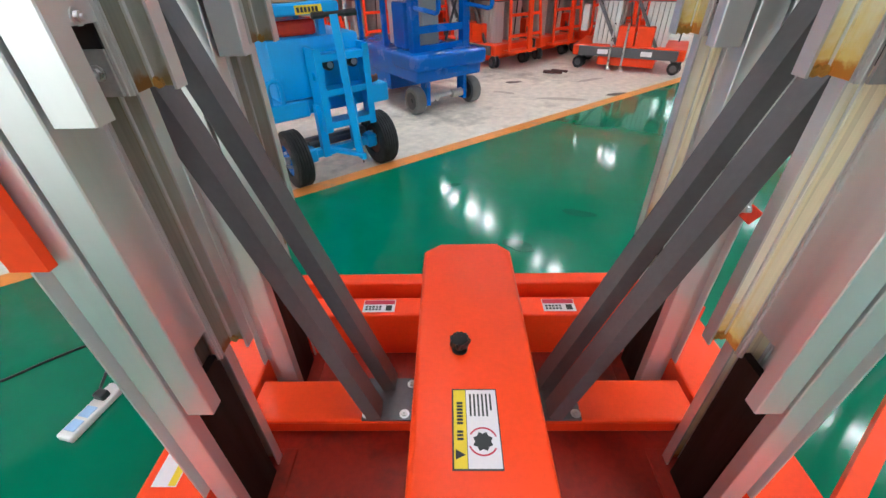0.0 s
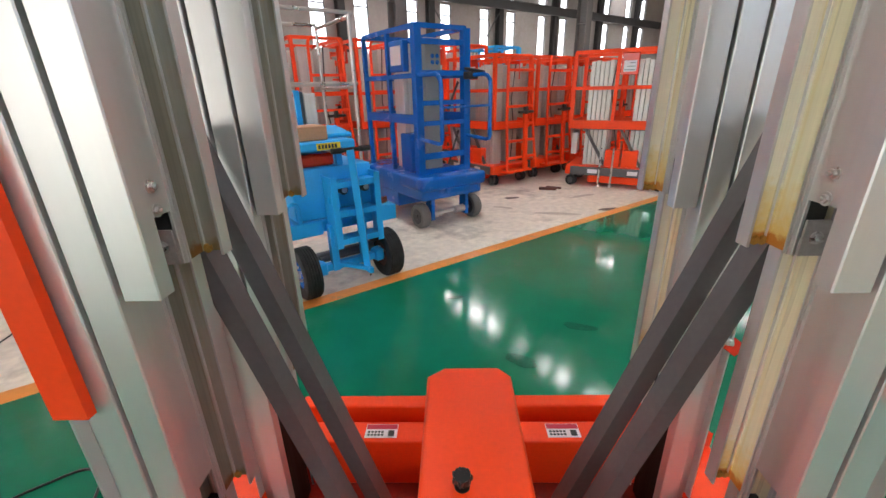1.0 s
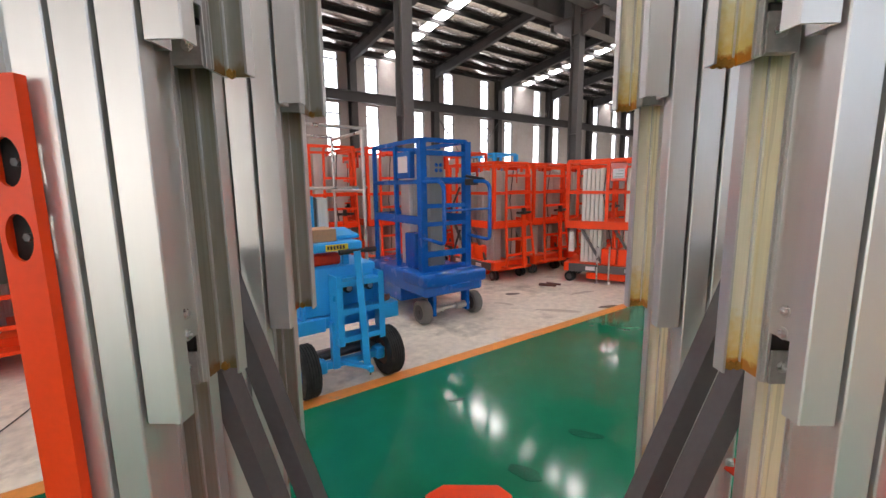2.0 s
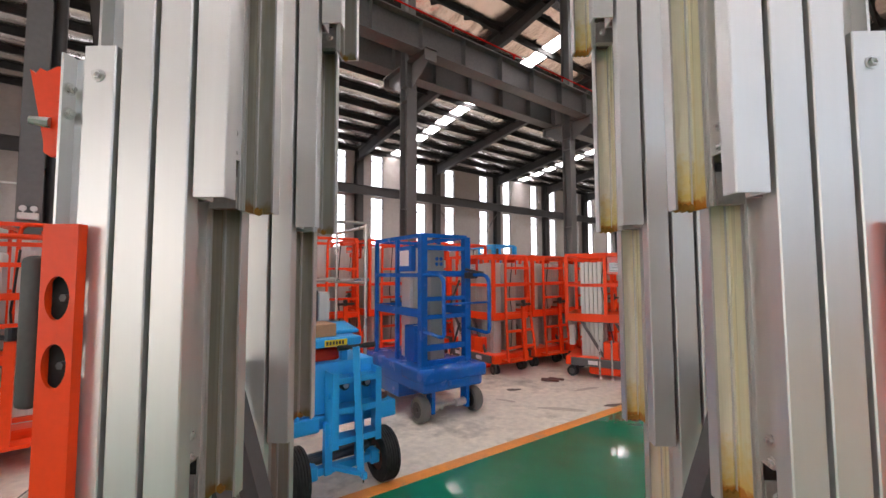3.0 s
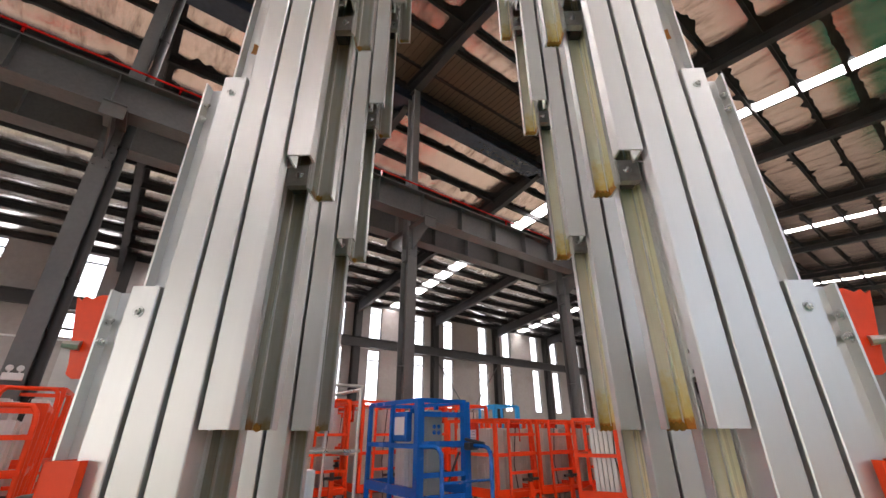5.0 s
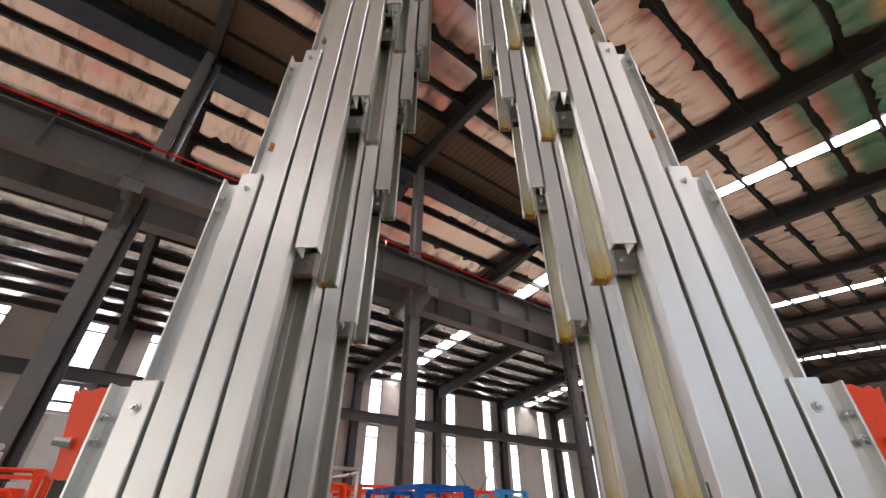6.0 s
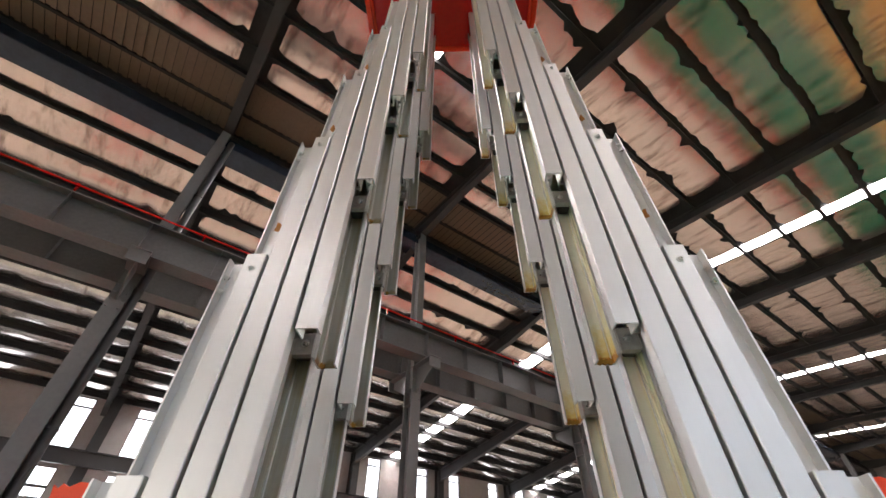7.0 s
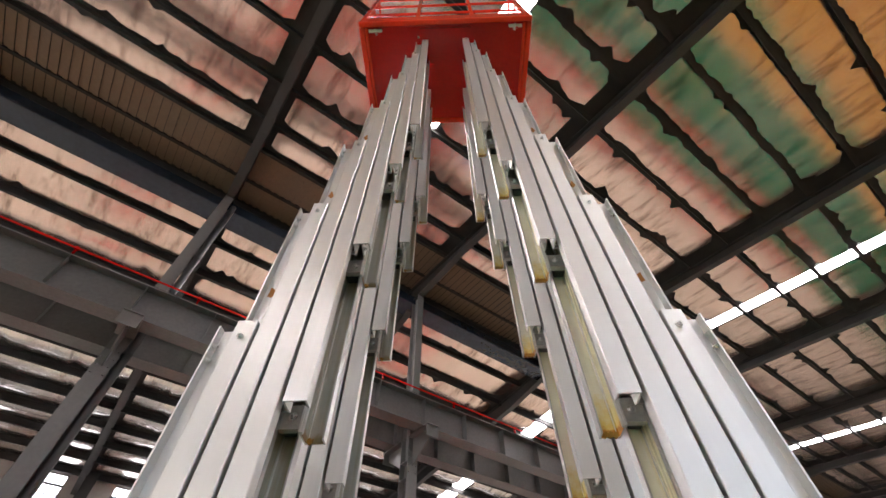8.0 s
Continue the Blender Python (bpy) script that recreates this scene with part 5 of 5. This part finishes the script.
# step frame: two cheek plates with cut-outs and three shelves
for x in (-0.125, 0.225):
    bm = bmesh.new()
    wall_with_openings(bm, x - 0.005, x + 0.005, -0.10, 0.04, 0.335, 0.83, [(-0.065, -0.025, 0.42, 0.47), (-0.065, -0.025, 0.645, 0.695)])
    bmesh.ops.transform(bm, matrix=Matrix(((0, 1, 0, 0), (1, 0, 0, 0), (0, 0, 1, 0), (0, 0, 0, 1))), verts=bm.verts[:])
    box(bm, x - (0.005 if x < 0 else 0.04), -0.104, 0.335, x + (0.04 if x < 0 else 0.005), -0.1005, 0.83)
    part("cheek_plate", bm, LIGHT_BLUE, cart)
for z in (0.375, 0.575, 0.775):
    bm = bmesh.new()
    soft_box(bm, -0.119, -0.095, z, 0.219, 0.045, z + 0.012, 0.003, 1)
    soft_box(bm, -0.119, -0.099, z - 0.022, 0.219, -0.094, z + 0.02, 0.002, 1)
    part("step", bm, LIGHT_BLUE, cart)
for x in (0.0, 0.165):
    bm = bmesh.new()
    rod(bm, (x, 0.05, 0.715), (x, 0.0, 0.715), 0.032, 16)
    sock = part("work_light", bm, BLACK, cart, "small black lamp housing")
    bm = bmesh.new()
    rod(bm, (x + 0.006, 0.0, 0.715), (x + 0.006, -0.004, 0.715), 0.02, 14)
    part("lens", bm, WHITE, sock, "pale lens")
bm = bmesh.new()
box(bm, -0.06, 0.040, 0.515, 0.06, 0.046, 0.555)
d = part("name_plate", bm, ZINC, cart, "bare metal plate")
bm = bmesh.new()
box(bm, -0.045, 0.0385, 0.528, 0.03, 0.0395, 0.540)
part("print", bm, INK, d)
bm = bmesh.new()
coil = []
for q in range(40):
    a = q * math.tau / 13
    coil.append((0.32 + 0.055 * math.cos(a), 0.10 + 0.045 * math.sin(a), 0.553 + 0.012 * (q / 13)))
pipe(bm, coil, 0.008, 6)
solid("cable_coil", bm, SCRAP, LBM, "dark brown coil of cable lying on the machine frame", "cable", kind="", smooth=True)
bm = bmesh.new()
bar(bm, (0.065, -0.13, 0.155), (0.03, -0.11, 1.0), 0.058, 0.045)
handle = part("tow_bar", bm, LIGHT_BLUE, cart)
bm = bmesh.new()
rod(bm, (-0.10, -0.11, 1.0), (0.17, -0.11, 1.0), 0.014, 8)
rod(bm, (-0.10, -0.11, 1.0), (-0.03, -0.11, 1.0), 0.019, 8)
rod(bm, (0.09, -0.11, 1.0), (0.17, -0.11, 1.0), 0.019, 8)
part("grip", bm, BLACK, handle)
bm = bmesh.new()
bar(bm, (-0.10, -0.02, 0.20), (0.06, -0.16, 0.165), 0.05, 0.022)
bar(bm, (0.065, -0.165, 0.135), (0.065, -0.165, 0.175), 0.03, 0.06)
part("hitch", bm, LIGHT_BLUE, handle)
bm = bmesh.new()
rod(bm, (0.065, -0.165, 0.10), (0.065, -0.165, 0.135), 0.006, 8)
part("hitch_pin", bm, ZINC, handle)
bm = bmesh.new()
soft_box(bm, -0.42, -0.05, 1.0, 0.10, 0.60, 1.06, 0.01, 1)
tray = part("top_tray", bm, LIGHT_BLUE, cart)
bm = bmesh.new()
soft_box(bm, -0.04, 0.0, 0.0, 0.15, 0.28, 0.028, 0.008, 1, pose(0, 0.10, 1.060, 8, 0, 0))
part("tray_flap", bm, LIGHT_BLUE, cart)
bm = bmesh.new()
box(bm, -0.17, -0.053, 1.005, -0.01, -0.0505, 1.05)
d = part("label", bm, YELLOW, tray)
bm = bmesh.new()
for q in range(6):
    box(bm, -0.16 + q * 0.022, -0.0545, 1.015, -0.145 + q * 0.022, -0.0535, 1.04)
part("print", bm, INK, d)
for x in (-0.33, 0.02):
    for y in (0.08, 0.5):
        bm = bmesh.new()
        bar(bm, (x, y, 0.88), (x, y, 1.0), 0.04, 0.04)
        part("tray_post", bm, LIGHT_BLUE, cart)
bm = bmesh.new()
soft_box(bm, -0.28, 0.10, 0.88, 0.0, 0.40, 0.965, 0.02, 2)
solid("tool_case", bm, RED, LBM, "dark red case under the tray of the blue machine", "case", kind="")
bm = bmesh.new()
soft_box(bm, -0.33, 0.02, 1.062, -0.06, 0.24, 1.150, 0.004, 1)
solid("cardboard_box", bm, CARD, LBM, "small brown cardboard box lying on the blue tray", "box", kind="")

# its short folded mast behind the tray
bm = bmesh.new()
soft_box(bm, -0.085, 0.50, 1.06, -0.045, 0.62, 1.37, 0.005, 1)
mast = part("mast_column", bm, LIGHT_BLUE, cart)
bm = bmesh.new()
soft_box(bm, -0.045, 0.53, 1.06, -0.012, 0.60, 1.36, 0.003, 1)
part("slider_rail", bm, NYLON, mast, "black slide rail")
bm = bmesh.new()
soft_box(bm, -0.012, 0.51, 1.06, 0.075, 0.61, 1.35, 0.004, 1)
part("mast_section", bm, ALU_FAR, mast, "bare aluminium mast profile")
bm = bmesh.new()
soft_box(bm, -0.16, 0.505, 1.10, -0.087, 0.515, 1.36, 0.003, 1)
panel = part("notice_panel", bm, LABEL, mast, "white notice panel with a red head")
bm = bmesh.new()
box(bm, -0.155, 0.502, 1.325, -0.092, 0.5045, 1.35)
part("red_field", bm, LABEL_RED, panel)
bm = bmesh.new()
for q in range(7):
    box(bm, -0.15, 0.5025, 1.13 + q * 0.025, -0.10 - 0.008 * (q % 3), 0.5045, 1.138 + q * 0.025)
part("print", bm, GREY_BOX, panel)

# ---------------------------------------------------------------- small things on the floor
strip_m = pose(-0.883, 1.064, 0.004, 0, 0, 78.6)
strip_thing = thing("power_strip", strip_m, "white power strip with pale blue sockets lying on the green floor", "power strip")
bm = bmesh.new()
soft_box(bm, -0.105, -0.030, 0, 0.105, 0.030, 0.028, 0.008, 3)
part("case", bm, WHITE, strip_thing, smooth=True)
for x in (-0.062, -0.012):
    bm = bmesh.new()
    soft_box(bm, x - 0.02, -0.02, 0.0275, x + 0.02, 0.02, 0.0295, 0.002, 1)
    part("socket", bm, PALE_BLUE, strip_thing)
bm = bmesh.new()
soft_box(bm, 0.03, -0.022, 0.028, 0.062, 0.018, 0.055, 0.006, 2)
part("plug", bm, BLACK, strip_thing)
bm = bmesh.new()
pts = [(-0.90, 1.14, 0.04), (-1.0, 1.32, 0.012), (-1.10, 1.37, 0.009), (-1.22, 1.29, 0.009), (-1.36, 1.17, 0.009), (-1.6, 1.08, 0.009), (-2.0, 1.2, 0.009), (-2.3, 1.9, 0.012), (-2.40, 2.4, 0.010), (-2.7, 3.2, 0.008)]
dense = []
for i in range(len(pts) - 1):
    p0, p1, p2, p3 = [Vector(pts[max(0, min(len(pts) - 1, i + k))]) for k in (-1, 0, 1, 2)]
    for q in range(6):
        t = q / 6
        dense.append(0.5 * ((2 * p1) + (p2 - p0) * t + (2 * p0 - 5 * p1 + 4 * p2 - p3) * t * t + (3 * p1 - p0 - 3 * p2 + p3) * t ** 3))
pipe(bm, dense, 0.005, 6)
solid("power_cable", bm, BLACK, I4, "thin black power cable lying across the floor", "cable", kind="", smooth=True)
blot("stain", 1.11, 5.5, 0.10, 0.05, STAIN, "dark oil stain on the concrete floor", 20, 0.001)
blot("stain", 0.69, 2.035, 0.05, 0.09, SCUFF, "dark scuff on the green floor", 60)
blot("stain", 1.09, 2.36, 0.10, 0.035, SCUFF, "dark scuff on the green floor", -20)
blot("stain", 2.2, 4.9, 0.16, 0.05, STAIN, "faint oil stain on the concrete floor", 10, 0.001)
blot("stain", 0.35, 2.75, 0.05, 0.02, SCUFF, "dark scuff on the green floor", 10)
bm = bmesh.new()
soft_box(bm, -0.14, -0.05, 0, 0.10, 0.04, 0.025, 0.004, 1)
bar(bm, (-0.04, 0.10, 0.013), (0.16, 0.05, 0.013), 0.05, 0.02)
solid("scrap_offcut", bm, SCRAP, pose(1.70, 5.95, 0.001, 0, 0, -15), "rusty steel offcut lying on the concrete", "scrap", kind="")

for x, y, rx, ry, turn in ((1.55, 4.75, 0.26, 0.05, -12), (2.05, 5.55, 0.20, 0.04, 25), (0.95, 5.05, 0.12, 0.03, -30)):
    blot("stain", x, y, rx, ry, DUST, "faint dark tyre smear on the concrete floor", turn, 0.001)

# twin-head emergency lamp on a hall column
lamp = thing("emergency_lamp", HALL @ pose(GRID - BAY, ROW - 0.15, 2.20), "white twin-head emergency lamp mounted on a steel column", "lamp")
bm = bmesh.new()
soft_box(bm, -0.10, -0.06, 0, 0.10, 0, 0.09, 0.01, 2)
part("case", bm, WHITE, lamp)
for x in (-0.05, 0.05):
    bm = bmesh.new()
    lathe(bm, [(0.0, -0.03), (0.022, -0.03), (0.035, -0.012), (0.038, 0.012), (0.032, 0.02), (0.0, 0.02)], 18, pose(x, -0.04, 0.145, 0, 0, -90))
    head = part("lamp_head", bm, WHITE, lamp, smooth=True)
    bm = bmesh.new()
    rod(bm, (x, -0.03, 0.09), (x, -0.03, 0.115), 0.01, 8)
    part("stem", bm, WHITE, head)
